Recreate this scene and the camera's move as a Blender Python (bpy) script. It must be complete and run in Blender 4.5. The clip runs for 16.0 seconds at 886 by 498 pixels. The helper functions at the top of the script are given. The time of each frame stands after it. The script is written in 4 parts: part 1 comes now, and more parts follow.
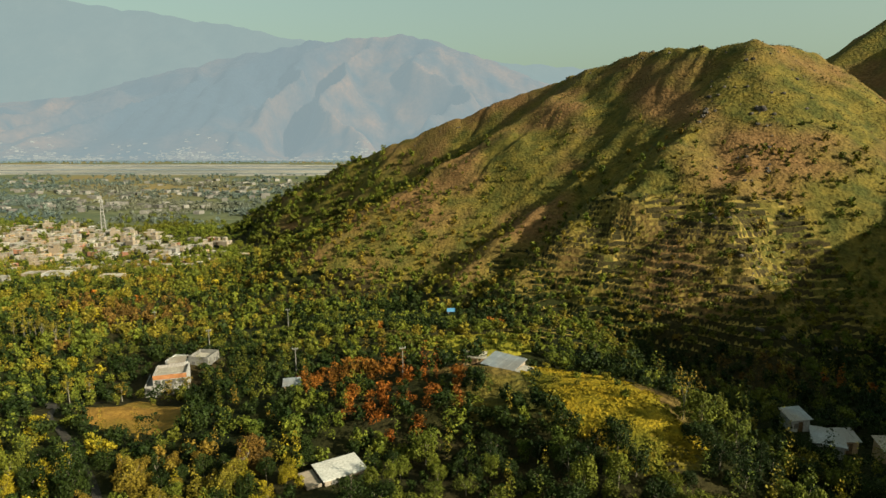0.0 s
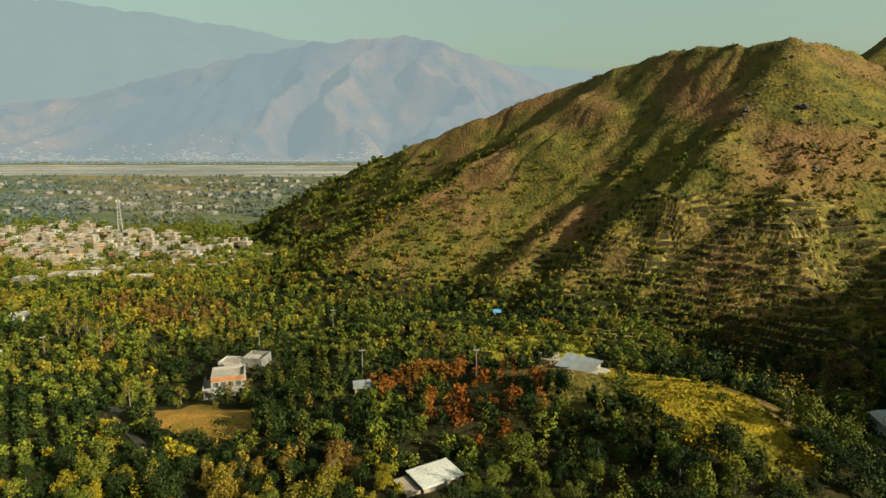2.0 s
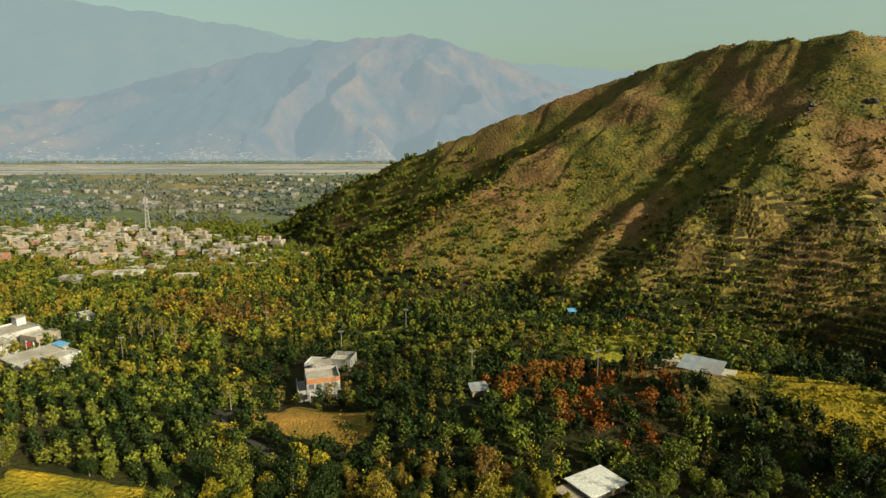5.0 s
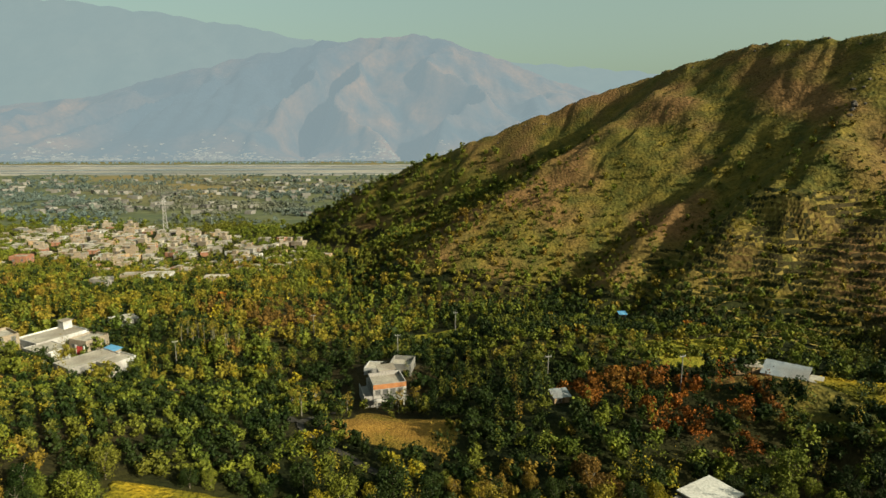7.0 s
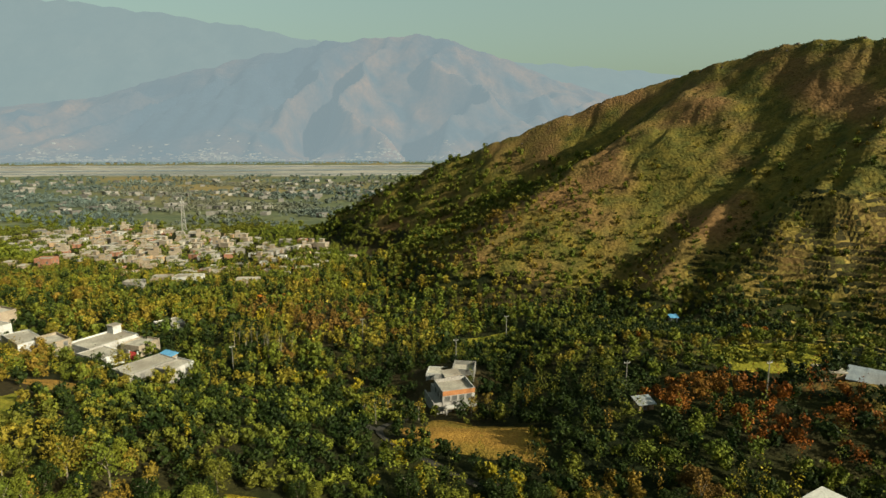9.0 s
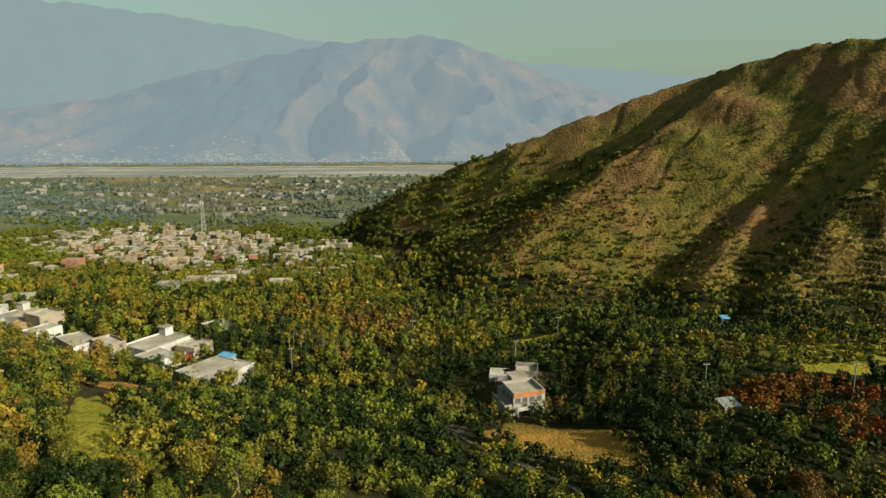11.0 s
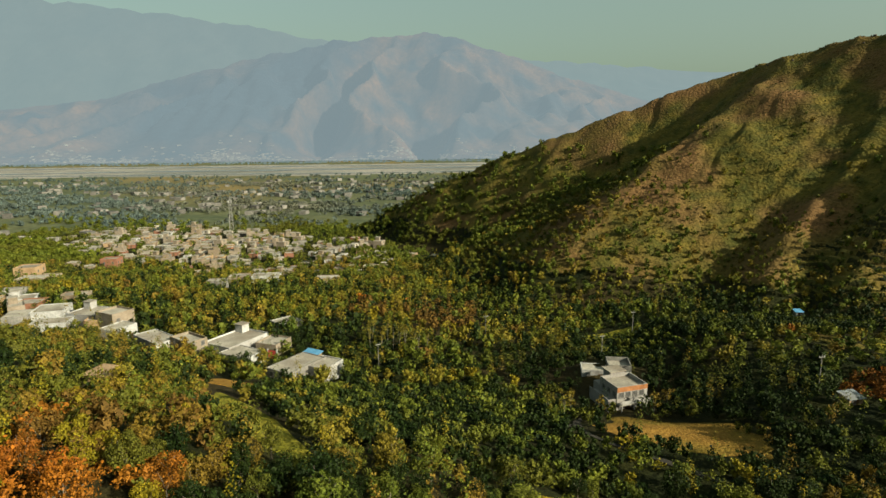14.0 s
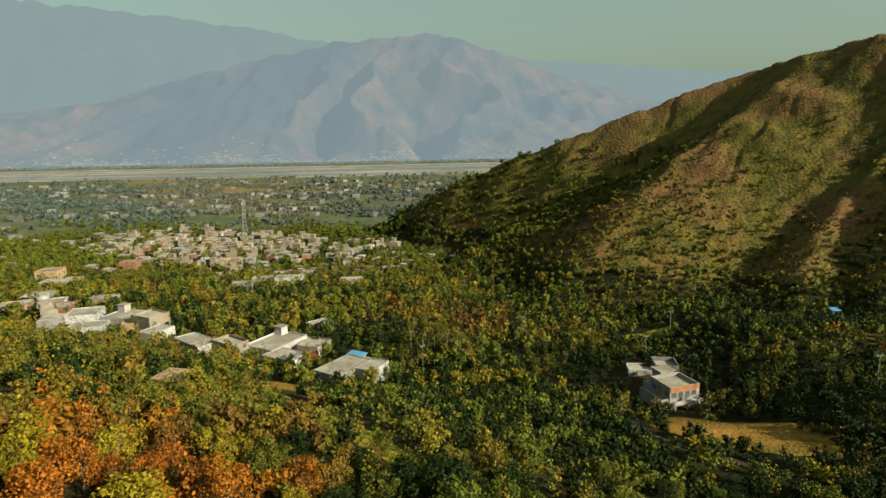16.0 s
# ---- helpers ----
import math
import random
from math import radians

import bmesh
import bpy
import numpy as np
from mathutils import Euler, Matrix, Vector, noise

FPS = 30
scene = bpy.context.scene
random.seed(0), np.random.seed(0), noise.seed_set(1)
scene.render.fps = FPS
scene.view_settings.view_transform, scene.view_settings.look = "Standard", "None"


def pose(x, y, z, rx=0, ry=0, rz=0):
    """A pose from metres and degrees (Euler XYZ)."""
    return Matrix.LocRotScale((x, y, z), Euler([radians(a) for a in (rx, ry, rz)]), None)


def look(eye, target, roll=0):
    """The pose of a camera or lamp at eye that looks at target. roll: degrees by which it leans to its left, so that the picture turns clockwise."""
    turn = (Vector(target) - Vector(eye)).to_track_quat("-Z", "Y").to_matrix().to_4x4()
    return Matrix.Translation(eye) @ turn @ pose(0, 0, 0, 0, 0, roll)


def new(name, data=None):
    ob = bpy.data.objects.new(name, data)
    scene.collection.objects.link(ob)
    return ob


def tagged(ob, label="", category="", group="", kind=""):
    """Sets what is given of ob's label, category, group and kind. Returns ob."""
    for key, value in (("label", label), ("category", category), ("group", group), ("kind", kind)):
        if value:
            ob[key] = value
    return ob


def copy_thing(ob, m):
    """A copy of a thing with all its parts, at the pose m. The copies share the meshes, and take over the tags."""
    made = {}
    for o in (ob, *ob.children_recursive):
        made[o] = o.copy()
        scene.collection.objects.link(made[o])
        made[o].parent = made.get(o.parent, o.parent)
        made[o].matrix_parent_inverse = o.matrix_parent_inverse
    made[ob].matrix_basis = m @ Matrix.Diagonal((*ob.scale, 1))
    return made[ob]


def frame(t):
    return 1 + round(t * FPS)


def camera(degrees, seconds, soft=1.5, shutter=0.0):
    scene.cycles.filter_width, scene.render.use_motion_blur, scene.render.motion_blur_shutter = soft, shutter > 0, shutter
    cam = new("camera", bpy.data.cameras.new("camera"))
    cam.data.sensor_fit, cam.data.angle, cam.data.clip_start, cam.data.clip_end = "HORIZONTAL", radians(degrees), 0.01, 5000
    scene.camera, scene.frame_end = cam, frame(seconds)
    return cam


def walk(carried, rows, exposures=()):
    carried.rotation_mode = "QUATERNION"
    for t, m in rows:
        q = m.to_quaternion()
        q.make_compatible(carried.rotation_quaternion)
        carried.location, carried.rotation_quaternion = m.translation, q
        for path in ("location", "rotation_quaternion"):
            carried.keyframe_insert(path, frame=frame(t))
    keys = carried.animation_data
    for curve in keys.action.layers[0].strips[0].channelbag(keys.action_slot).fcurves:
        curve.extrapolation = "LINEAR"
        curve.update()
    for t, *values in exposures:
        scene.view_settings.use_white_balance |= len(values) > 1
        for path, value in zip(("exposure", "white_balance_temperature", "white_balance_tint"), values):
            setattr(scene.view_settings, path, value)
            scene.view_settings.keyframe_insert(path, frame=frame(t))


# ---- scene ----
cam = camera(73.7, 16.0)
METRES, EYE, TILT, LEAN, TURN = 112.0, 55.0, -10.6, 0.0, 0.0
ROWS = [
    (0.0, 0.0000, 0.0000, 0.0000, 0.000, 0.000, -0.00),
    (0.5, -0.0328, 0.0069, -0.0010, 0.009, 0.044, -0.00),
    (1.0, -0.0640, 0.0135, -0.0016, 0.017, 0.078, -0.01),
    (1.5, -0.0965, 0.0205, -0.0025, 0.035, 0.113, -0.03),
    (2.0, -0.1279, 0.0272, -0.0038, 0.052, 0.113, -0.03),
    (2.5, -0.1605, 0.0344, -0.0045, 0.078, 0.087, -0.03),
    (3.0, -0.1919, 0.0409, -0.0060, 0.096, 0.070, -0.02),
    (3.5, -0.2249, 0.0478, -0.0077, 0.139, 0.061, -0.03),
    (4.0, -0.2569, 0.0543, -0.0092, 0.183, 0.035, 0.00),
    (6.5, -0.4221, 0.0818, -0.0045, 0.288, 0.017, 0.06),
    (7.0, -0.4533, 0.0861, -0.0018, 0.279, 0.035, 0.08),
    (7.5, -0.4862, 0.0904, 0.0004, 0.270, 0.061, 0.11),
    (8.0, -0.5176, 0.0945, 0.0030, 0.296, 0.052, 0.13),
    (8.5, -0.5493, 0.0980, 0.0053, 0.323, 0.044, 0.14),
    (9.0, -0.5826, 0.1012, 0.0067, 0.357, 0.026, 0.18),
    (11.5, -0.7434, 0.1095, 0.0078, 0.514, 0.087, 0.30),
    (12.0, -0.7759, 0.1107, 0.0064, 0.549, 0.087, 0.33),
    (12.5, -0.8065, 0.1117, 0.0051, 0.575, 0.044, 0.39),
    (13.0, -0.8377, 0.1126, 0.0042, 0.602, -0.026, 0.47),
    (13.5, -0.8669, 0.1133, 0.0029, 0.619, -0.052, 0.57),
    (14.0, -0.8965, 0.1140, 0.0024, 0.619, -0.105, 0.66),
    (14.5, -0.9234, 0.1145, 0.0027, 0.619, -0.131, 0.78),
    (15.0, -0.9496, 0.1146, 0.0038, 0.610, -0.148, 0.89),
    (15.5, -0.9718, 0.1146, 0.0042, 0.610, -0.105, 0.98),
    (16.0, -0.9919, 0.1144, 0.0053, 0.593, -0.061, 1.05),
]
walk(cam, [(t, pose(0, 0, EYE, TILT, LEAN, TURN) @ pose(METRES * x, METRES * y, METRES * z, 90 + pitch, roll, yaw)) for t, x, y, z, yaw, pitch, roll in ROWS],
     exposures=[(0.0, 1.38, 6350, -3), (4.0, 1.36, 6330, -3), (10.0, 1.22, 6220, -3), (16.0, 1.14, 6180, -3)])

# ---- light ----
SUN_AZ, SUN_EL = 121.0, 25.5  # compass bearing of the sun from +y, clockwise; height over the horizon
world = bpy.data.worlds.new("sky")
scene.world = world
world.use_nodes = True
sky = world.node_tree.nodes.new("ShaderNodeTexSky")
sky.sky_type, sky.sun_disc = "NISHITA", False
sky.sun_elevation, sky.sun_rotation = radians(SUN_EL), radians(SUN_AZ)
sky.altitude, sky.air_density, sky.dust_density, sky.ozone_density = 500, 1.2, 8.0, 0.0
haze = world.node_tree.nodes.new("ShaderNodeMix")  # valley haze that pales the whole sky
haze.data_type = "RGBA"
haze.inputs[0].default_value, haze.inputs[7].default_value = 0.55, (2.2, 2.66, 1.85, 1)
world.node_tree.links.new(sky.outputs[0], haze.inputs[6])
world.node_tree.links.new(haze.outputs[2], world.node_tree.nodes["Background"].inputs[0])
world.node_tree.nodes["Background"].inputs[1].default_value = 0.069
sun = new("sun", bpy.data.lights.new("sun", "SUN"))
sun.data.energy, sun.data.angle, sun.data.color = 5.0, radians(0.6), (1.0, 0.86, 0.66)
sun.matrix_world = look((200 * math.sin(radians(SUN_AZ)), 200 * math.cos(radians(SUN_AZ)), 200 * math.tan(radians(SUN_EL))), (0, 0, 0))


# ---- materials ----
def surface(name, dark, light, size, rough=0.85, bump=0.0, third=None, island=0.0, metal=0.0, fine=None, glow=0.0, glow_colour=(0.5, 0.6, 0.7), spec=0.08, gaps=0.0):
    """Two colours mixed by noise of a size in metres, a third in larger patches, and a finer grain on top."""
    m = bpy.data.materials.new(name)
    m.use_nodes = True
    n, l = m.node_tree.nodes, m.node_tree.links
    b = n["Principled BSDF"]
    b.inputs["Roughness"].default_value, b.inputs["Metallic"].default_value = rough, metal
    b.inputs["Specular IOR Level"].default_value = spec
    geo = n.new("ShaderNodeNewGeometry")

    def noise_of(s, lo, hi, detail=4.0):
        t = n.new("ShaderNodeTexNoise")
        t.inputs["Scale"].default_value, t.inputs["Detail"].default_value = 1.0 / s, detail
        l.new(geo.outputs["Position"], t.inputs["Vector"])
        r = n.new("ShaderNodeMapRange")
        r.inputs["From Min"].default_value, r.inputs["From Max"].default_value = lo, hi
        l.new(t.outputs["Fac"], r.inputs["Value"])
        return r.outputs["Result"]

    def mix(fac, a, c, kind="MIX"):
        x = n.new("ShaderNodeMix")
        x.data_type, x.blend_type = "RGBA", kind
        for socket, value in ((x.inputs[0], fac), (x.inputs[6], a), (x.inputs[7], c)):
            if isinstance(value, (tuple, list)):
                socket.default_value = (*value, 1.0)
            elif isinstance(value, (int, float)):
                socket.default_value = value
            else:
                l.new(value, socket)
        return x.outputs[2]

    colour = mix(noise_of(size, 0.35, 0.65), dark, light)
    if third:
        colour = mix(noise_of(size * 6.3, 0.47, 0.62), colour, third)
    grain = noise_of(fine or size / 9, 0.3, 0.7, 6.0)
    colour = mix(0.45, colour, mix(grain, (0.35, 0.35, 0.35), (1.55, 1.5, 1.45)), "MULTIPLY")
    if island:
        scale = n.new("ShaderNodeMapRange")
        scale.inputs["To Min"].default_value, scale.inputs["To Max"].default_value = 1 - island, 1 + island
        l.new(geo.outputs["Random Per Island"], scale.inputs["Value"])
        colour = mix(1.0, colour, scale.outputs["Result"], "MULTIPLY")
    l.new(colour, b.inputs["Base Color"])
    if gaps:
        l.new(noise_of(gaps, 0.40, 0.46, 2.0), b.inputs["Alpha"])
    if bump:
        k = n.new("ShaderNodeBump")
        k.inputs["Strength"].default_value, k.inputs["Distance"].default_value = 0.8, bump
        l.new(grain, k.inputs["Height"])
        l.new(k.outputs[0], b.inputs["Normal"])
    # haze over far things, put in as emission
    if glow:
        b.inputs["Emission Color"].default_value, b.inputs["Emission Strength"].default_value = (*glow_colour, 1), glow
    return m


LEAF = {
    "green": surface("leaf_green", (0.039, 0.055, 0.007), (0.090, 0.097, 0.010), 7, 0.6, island=0.4, third=(0.064, 0.064, 0.008), fine=0.16, gaps=0.42),
    "dark": surface("leaf_dark", (0.007, 0.014, 0.002), (0.017, 0.025, 0.004), 7, 0.6, island=0.4, fine=0.16, gaps=0.42),
    "olive": surface("leaf_olive", (0.079, 0.073, 0.008), (0.144, 0.116, 0.012), 6, 0.6, island=0.4, third=(0.111, 0.073, 0.010), fine=0.16, gaps=0.42),
    "yellow": surface("leaf_yellow", (0.115, 0.096, 0.006), (0.176, 0.135, 0.008), 6, 0.6, island=0.35, fine=0.16, gaps=0.42),
    "rust": surface("leaf_rust", (0.146, 0.045, 0.005), (0.232, 0.080, 0.007), 5, 0.6, island=0.4, third=(0.139, 0.063, 0.007), fine=0.16, gaps=0.42),
    "russet": surface("leaf_russet", (0.104, 0.032, 0.005), (0.177, 0.059, 0.007), 5, 0.6, island=0.4, third=(0.091, 0.048, 0.007), fine=0.16, gaps=0.42),
    "brown": surface("leaf_brown", (0.065, 0.039, 0.008), (0.098, 0.056, 0.011), 5, 0.7, island=0.4, fine=0.16, gaps=0.42),
}
BARK = surface("bark", (0.10, 0.085, 0.065), (0.19, 0.165, 0.13), 0.8, 0.9, bump=0.03)
# Far leaf colours hold painted haze; the far-bank leaves also glow with it.
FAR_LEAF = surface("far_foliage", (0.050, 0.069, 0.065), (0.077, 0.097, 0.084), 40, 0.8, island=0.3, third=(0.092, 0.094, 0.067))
HAZY_LEAF = surface("far_foliage_haze_glow", (0.030, 0.042, 0.034), (0.045, 0.055, 0.044), 60, 0.9, island=0.3, glow=0.11, glow_colour=(0.62, 0.74, 0.80))
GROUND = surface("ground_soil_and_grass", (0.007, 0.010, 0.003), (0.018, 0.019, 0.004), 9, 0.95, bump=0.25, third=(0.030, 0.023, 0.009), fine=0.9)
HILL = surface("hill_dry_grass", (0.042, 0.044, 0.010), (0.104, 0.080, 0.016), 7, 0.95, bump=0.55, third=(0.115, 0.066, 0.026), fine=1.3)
TUSSOCK = surface("tussock_grass", (0.034, 0.039, 0.010), (0.069, 0.064, 0.014), 12, 0.9, island=0.4, third=(0.072, 0.046, 0.020))
LIP = surface("pale_lip_grass", (0.109, 0.086, 0.021), (0.183, 0.132, 0.035), 6, 0.9, island=0.3)
PLAIN = surface("valley_fields", (0.059, 0.071, 0.039), (0.092, 0.096, 0.048), 55, 0.95, third=(0.142, 0.109, 0.046), fine=9)
SAND = surface("river_sand", (0.165, 0.157, 0.143), (0.245, 0.228, 0.200), 60, 0.9, third=(0.131, 0.134, 0.123), fine=8)
WATER = surface("river_water", (0.114, 0.137, 0.137), (0.149, 0.171, 0.165), 50, 0.25, spec=0.5)
# Far mountains: haze is put in as pale blue emission over near-black rock.
MOUNTAIN = surface("mountain_haze_glow", (0.005, 0.007, 0.010), (0.036, 0.019, 0.010), 150, 1.0, third=(0.004, 0.007, 0.011), fine=15, glow=0.170, glow_colour=(0.61, 0.715, 0.79))
RANGE = surface("range_haze_glow", (0.004, 0.005, 0.006), (0.007, 0.007, 0.007), 300, 1.0, fine=60, glow=0.181, glow_colour=(0.67, 0.80, 0.83))
PLOUGHED = surface("ploughed_earth", (0.171, 0.095, 0.019), (0.246, 0.137, 0.028), 3, 0.95, bump=0.3, third=(0.123, 0.095, 0.015), fine=0.5)
DRY_GRASS = surface("golden_grass", (0.155, 0.117, 0.008), (0.267, 0.177, 0.012), 3, 0.9, bump=0.4, third=(0.077, 0.075, 0.008), fine=0.6)
GREEN_GRASS = surface("pale_green_grass", (0.130, 0.125, 0.012), (0.200, 0.171, 0.019), 4, 0.9, bump=0.3, fine=0.6)
DIRT = surface("track_dirt", (0.027, 0.025, 0.022), (0.043, 0.039, 0.033), 2, 0.95, bump=0.05)
ROCK = surface("grey_rock", (0.040, 0.036, 0.033), (0.088, 0.077, 0.068), 2.5, 0.95, bump=0.2)
WHITEWASH = surface("whitewash", (0.253, 0.251, 0.249), (0.373, 0.370, 0.364), 2.5, 0.85, bump=0.01, third=(0.201, 0.186, 0.174))
DUSTY = surface("dusty_plaster", (0.137, 0.131, 0.122), (0.218, 0.206, 0.190), 3, 0.9, bump=0.01, third=(0.117, 0.102, 0.087))
CREAM = surface("cream_plaster", (0.156, 0.129, 0.097), (0.225, 0.187, 0.147), 3, 0.9, bump=0.01, third=(0.168, 0.131, 0.093))
MUD = surface("mud_brick", (0.225, 0.149, 0.087), (0.293, 0.206, 0.124), 2, 0.95, bump=0.02)
BRICK = surface("red_brick", (0.163, 0.076, 0.049), (0.217, 0.108, 0.071), 1.5, 0.9, bump=0.02)
SLAB = surface("concrete_roof", (0.209, 0.192, 0.162), (0.321, 0.295, 0.251), 3, 0.9, bump=0.01, third=(0.175, 0.150, 0.122))
ORANGE = surface("orange_paint", (0.217, 0.092, 0.038), (0.271, 0.125, 0.055), 2, 0.8)
TIN = surface("galvanised_sheet", (0.175, 0.196, 0.220), (0.246, 0.264, 0.281), 1.6, 0.5, metal=0.35, third=(0.194, 0.184, 0.175))
TARP = surface("blue_tarpaulin", (0.063, 0.176, 0.315), (0.101, 0.239, 0.391), 1.5, 0.6)
RED = surface("red_paint", (0.42, 0.05, 0.05), (0.50, 0.08, 0.07), 1, 0.7)
GLASS = surface("dark_window_glass", (0.06, 0.06, 0.06), (0.11, 0.105, 0.10), 1, 0.15, spec=0.5)
WOOD = surface("weathered_wood", (0.065, 0.040, 0.021), (0.108, 0.071, 0.040), 0.6, 0.85)
STEEL = surface("tower_steel", (0.217, 0.207, 0.201), (0.282, 0.271, 0.260), 2, 0.5, metal=0.5)
CONCRETE = surface("grey_concrete", (0.108, 0.102, 0.095), (0.157, 0.152, 0.141), 1.5, 0.9)

# ---- land ----
def ramp(v, pts):
    return np.interp(v, [p[0] for p in pts], [p[1] for p in pts])


def crest(X, Y, line, slope, east=None, ease=0.0, bow=0.0):
    """Height of a ridge along the line: it falls by slope, or by east on the left of its run, more gently far out with ease, more steeply with bow."""
    ds, zs = [], []
    for (x0, y0, z0), (x1, y1, z1) in zip(line, line[1:]):
        dx, dy = x1 - x0, y1 - y0
        u = np.clip(((X - x0) * dx + (Y - y0) * dy) / (dx * dx + dy * dy), 0, 1)
        d = np.sqrt((X - x0 - u * dx) ** 2 + (Y - y0 - u * dy) ** 2 + 6) - math.sqrt(6)
        left = (dx * (Y - y0) - dy * (X - x0) > 0) & (east is not None)
        ds.append(d)
        zs.append(z0 + u * (z1 - z0) - np.where(left, (east or 0) * d + bow * np.minimum(d, 110) ** 2, slope * d) + ease * np.minimum(d, 70) ** 2)
    near = np.minimum.reduce(ds)
    share = [np.exp(-np.minimum((d - near) / 4, 60)) for d in ds]
    return sum(w * z for w, z in zip(share, zs)) / sum(share)


def smax(a, b, k):
    h = np.clip(0.5 + 0.5 * (a - b) / k, 0, 1)
    return b + (a - b) * h + k * h * (1 - h)


def waves(X, Y, size, seed, octaves=4):
    """Smooth random relief of about -1 to 1, from summed sines in turned directions."""
    rng = np.random.RandomState(seed)
    out, amp, total = 0, 1.0, 0
    for _ in range(octaves):
        layer = 0
        for _ in range(5):
            a, p, q = rng.uniform(0, 2 * np.pi), rng.uniform(0, 6.3), rng.uniform(0.7, 1.4)
            layer = layer + np.sin((X * np.cos(a) + Y * np.sin(a)) * 2 * np.pi * q / size + p)
        out, total, amp, size = out + amp * layer / 2.2, total + amp, amp * 0.5, size * 0.47
    return out / total


MAIN_RIDGE = [(-190, 470, -30), (-145, 455, 0), (-97, 432, 25), (-60, 416, 41), (-24, 400, 55.5), (8, 390, 67), (66, 371, 88), (84, 345, 94),
              (105, 324, 100), (122, 291, 98.5), (136, 269, 96.5), (164, 275, 93)]
WEST_SPUR = [(84, 345, 94), (58, 328, 77), (32, 316, 59.5), (4, 303, 45), (-14, 289, 33), (-33, 274, 24), (-52, 254, 12), (-72, 228, -5)]
MID_SPUR = [(100, 300, 84), (82, 272, 60), (55, 245, 37.5), (40, 238, 27.5), (22, 222, 17), (6, 205, 7)]
SMALL_SPUR = [(92, 238, 59), (76, 226, 48), (60, 215, 37), (44, 205, 25), (28, 194, 12)]
SOUTH_SPUR = [(134, 268, 95), (117, 250, 76), (105, 243, 67), (84, 222, 52.5), (64, 205, 36), (52, 190, 20.5), (43, 176, 8), (36, 166, 0)]
EAST_SPUR = [(150, 272, 93), (139, 240, 66), (124, 232, 60), (112, 214, 51), (100, 200, 41), (89, 184, 31.5), (87, 169, 22.5), (86, 157, 14.5), (82, 140, 3)]
NEXT_HILL = [(150, 330, 60), (185, 310, 86), (265, 330, 135), (330, 330, 140)]
NEXT_SPUR = [(265, 330, 135), (210, 240, 82), (165, 165, 26), (135, 125, 4)]
# Unseen hill, added right of the view to throw shade on the valley.
SHADE_HILL = [(152, 0, 66), (172, 58, 77), (200, 108, 70), (240, 190, 84)]
LEFT_HILL = [(-330, 85, 22), (-215, 72, 33), (-140, 42, 33), (-100, 5, 28), (-20, -60, 24)]


def hill_body(X, Y, z):
    """The hill over the valley floor z, before any terraces are cut."""
    hill = crest(X, Y, MAIN_RIDGE, 0.84, ease=0.0006)
    hill = smax(hill, crest(X, Y, WEST_SPUR, 0.58, 0.13, ease=0.0036, bow=0.0066), 3)
    for line, slope, east in ((MID_SPUR, 0.62, 0.45), (SMALL_SPUR, 0.70, 0.45), (SOUTH_SPUR, 0.95, 0.52), (EAST_SPUR, 0.42, 0.66), (NEXT_SPUR, 0.7, 0.7), (NEXT_HILL, 0.62, 0.62)):
        hill = smax(hill, crest(X, Y, line, slope, east), 2.2)
    above = np.clip((hill - z) / 25, 0, 1)
    across, along = X * 0.69 - Y * 0.73, X * 0.73 + Y * 0.69
    rill = np.abs(waves(across + 6 * waves(X, Y, 60, 13, 2), along * 0.18, 38, 15, 3))
    hill = hill + above * (0.9 * waves(X, Y, 30, 11) - 2.2 * np.clip(0.55 - rill, 0, 1) + 0.4)
    return hill


def terrace(X, Y, hill):
    """How strongly the foot of the slope is terraced, and the phase from lip to lip."""
    cut = np.clip(1 - np.abs(X - 66) / 62, 0, 1) * np.clip((Y - 136) / 12, 0, 1) * np.clip((222 - Y) / 16, 0, 1)
    cut = np.clip(cut * 3, 0, 1) * np.clip((40 - hill) / 8, 0, 1)
    step = (hill + 0.8 * waves(X, Y, 30, 19, 2)) / 1.8
    return cut, step


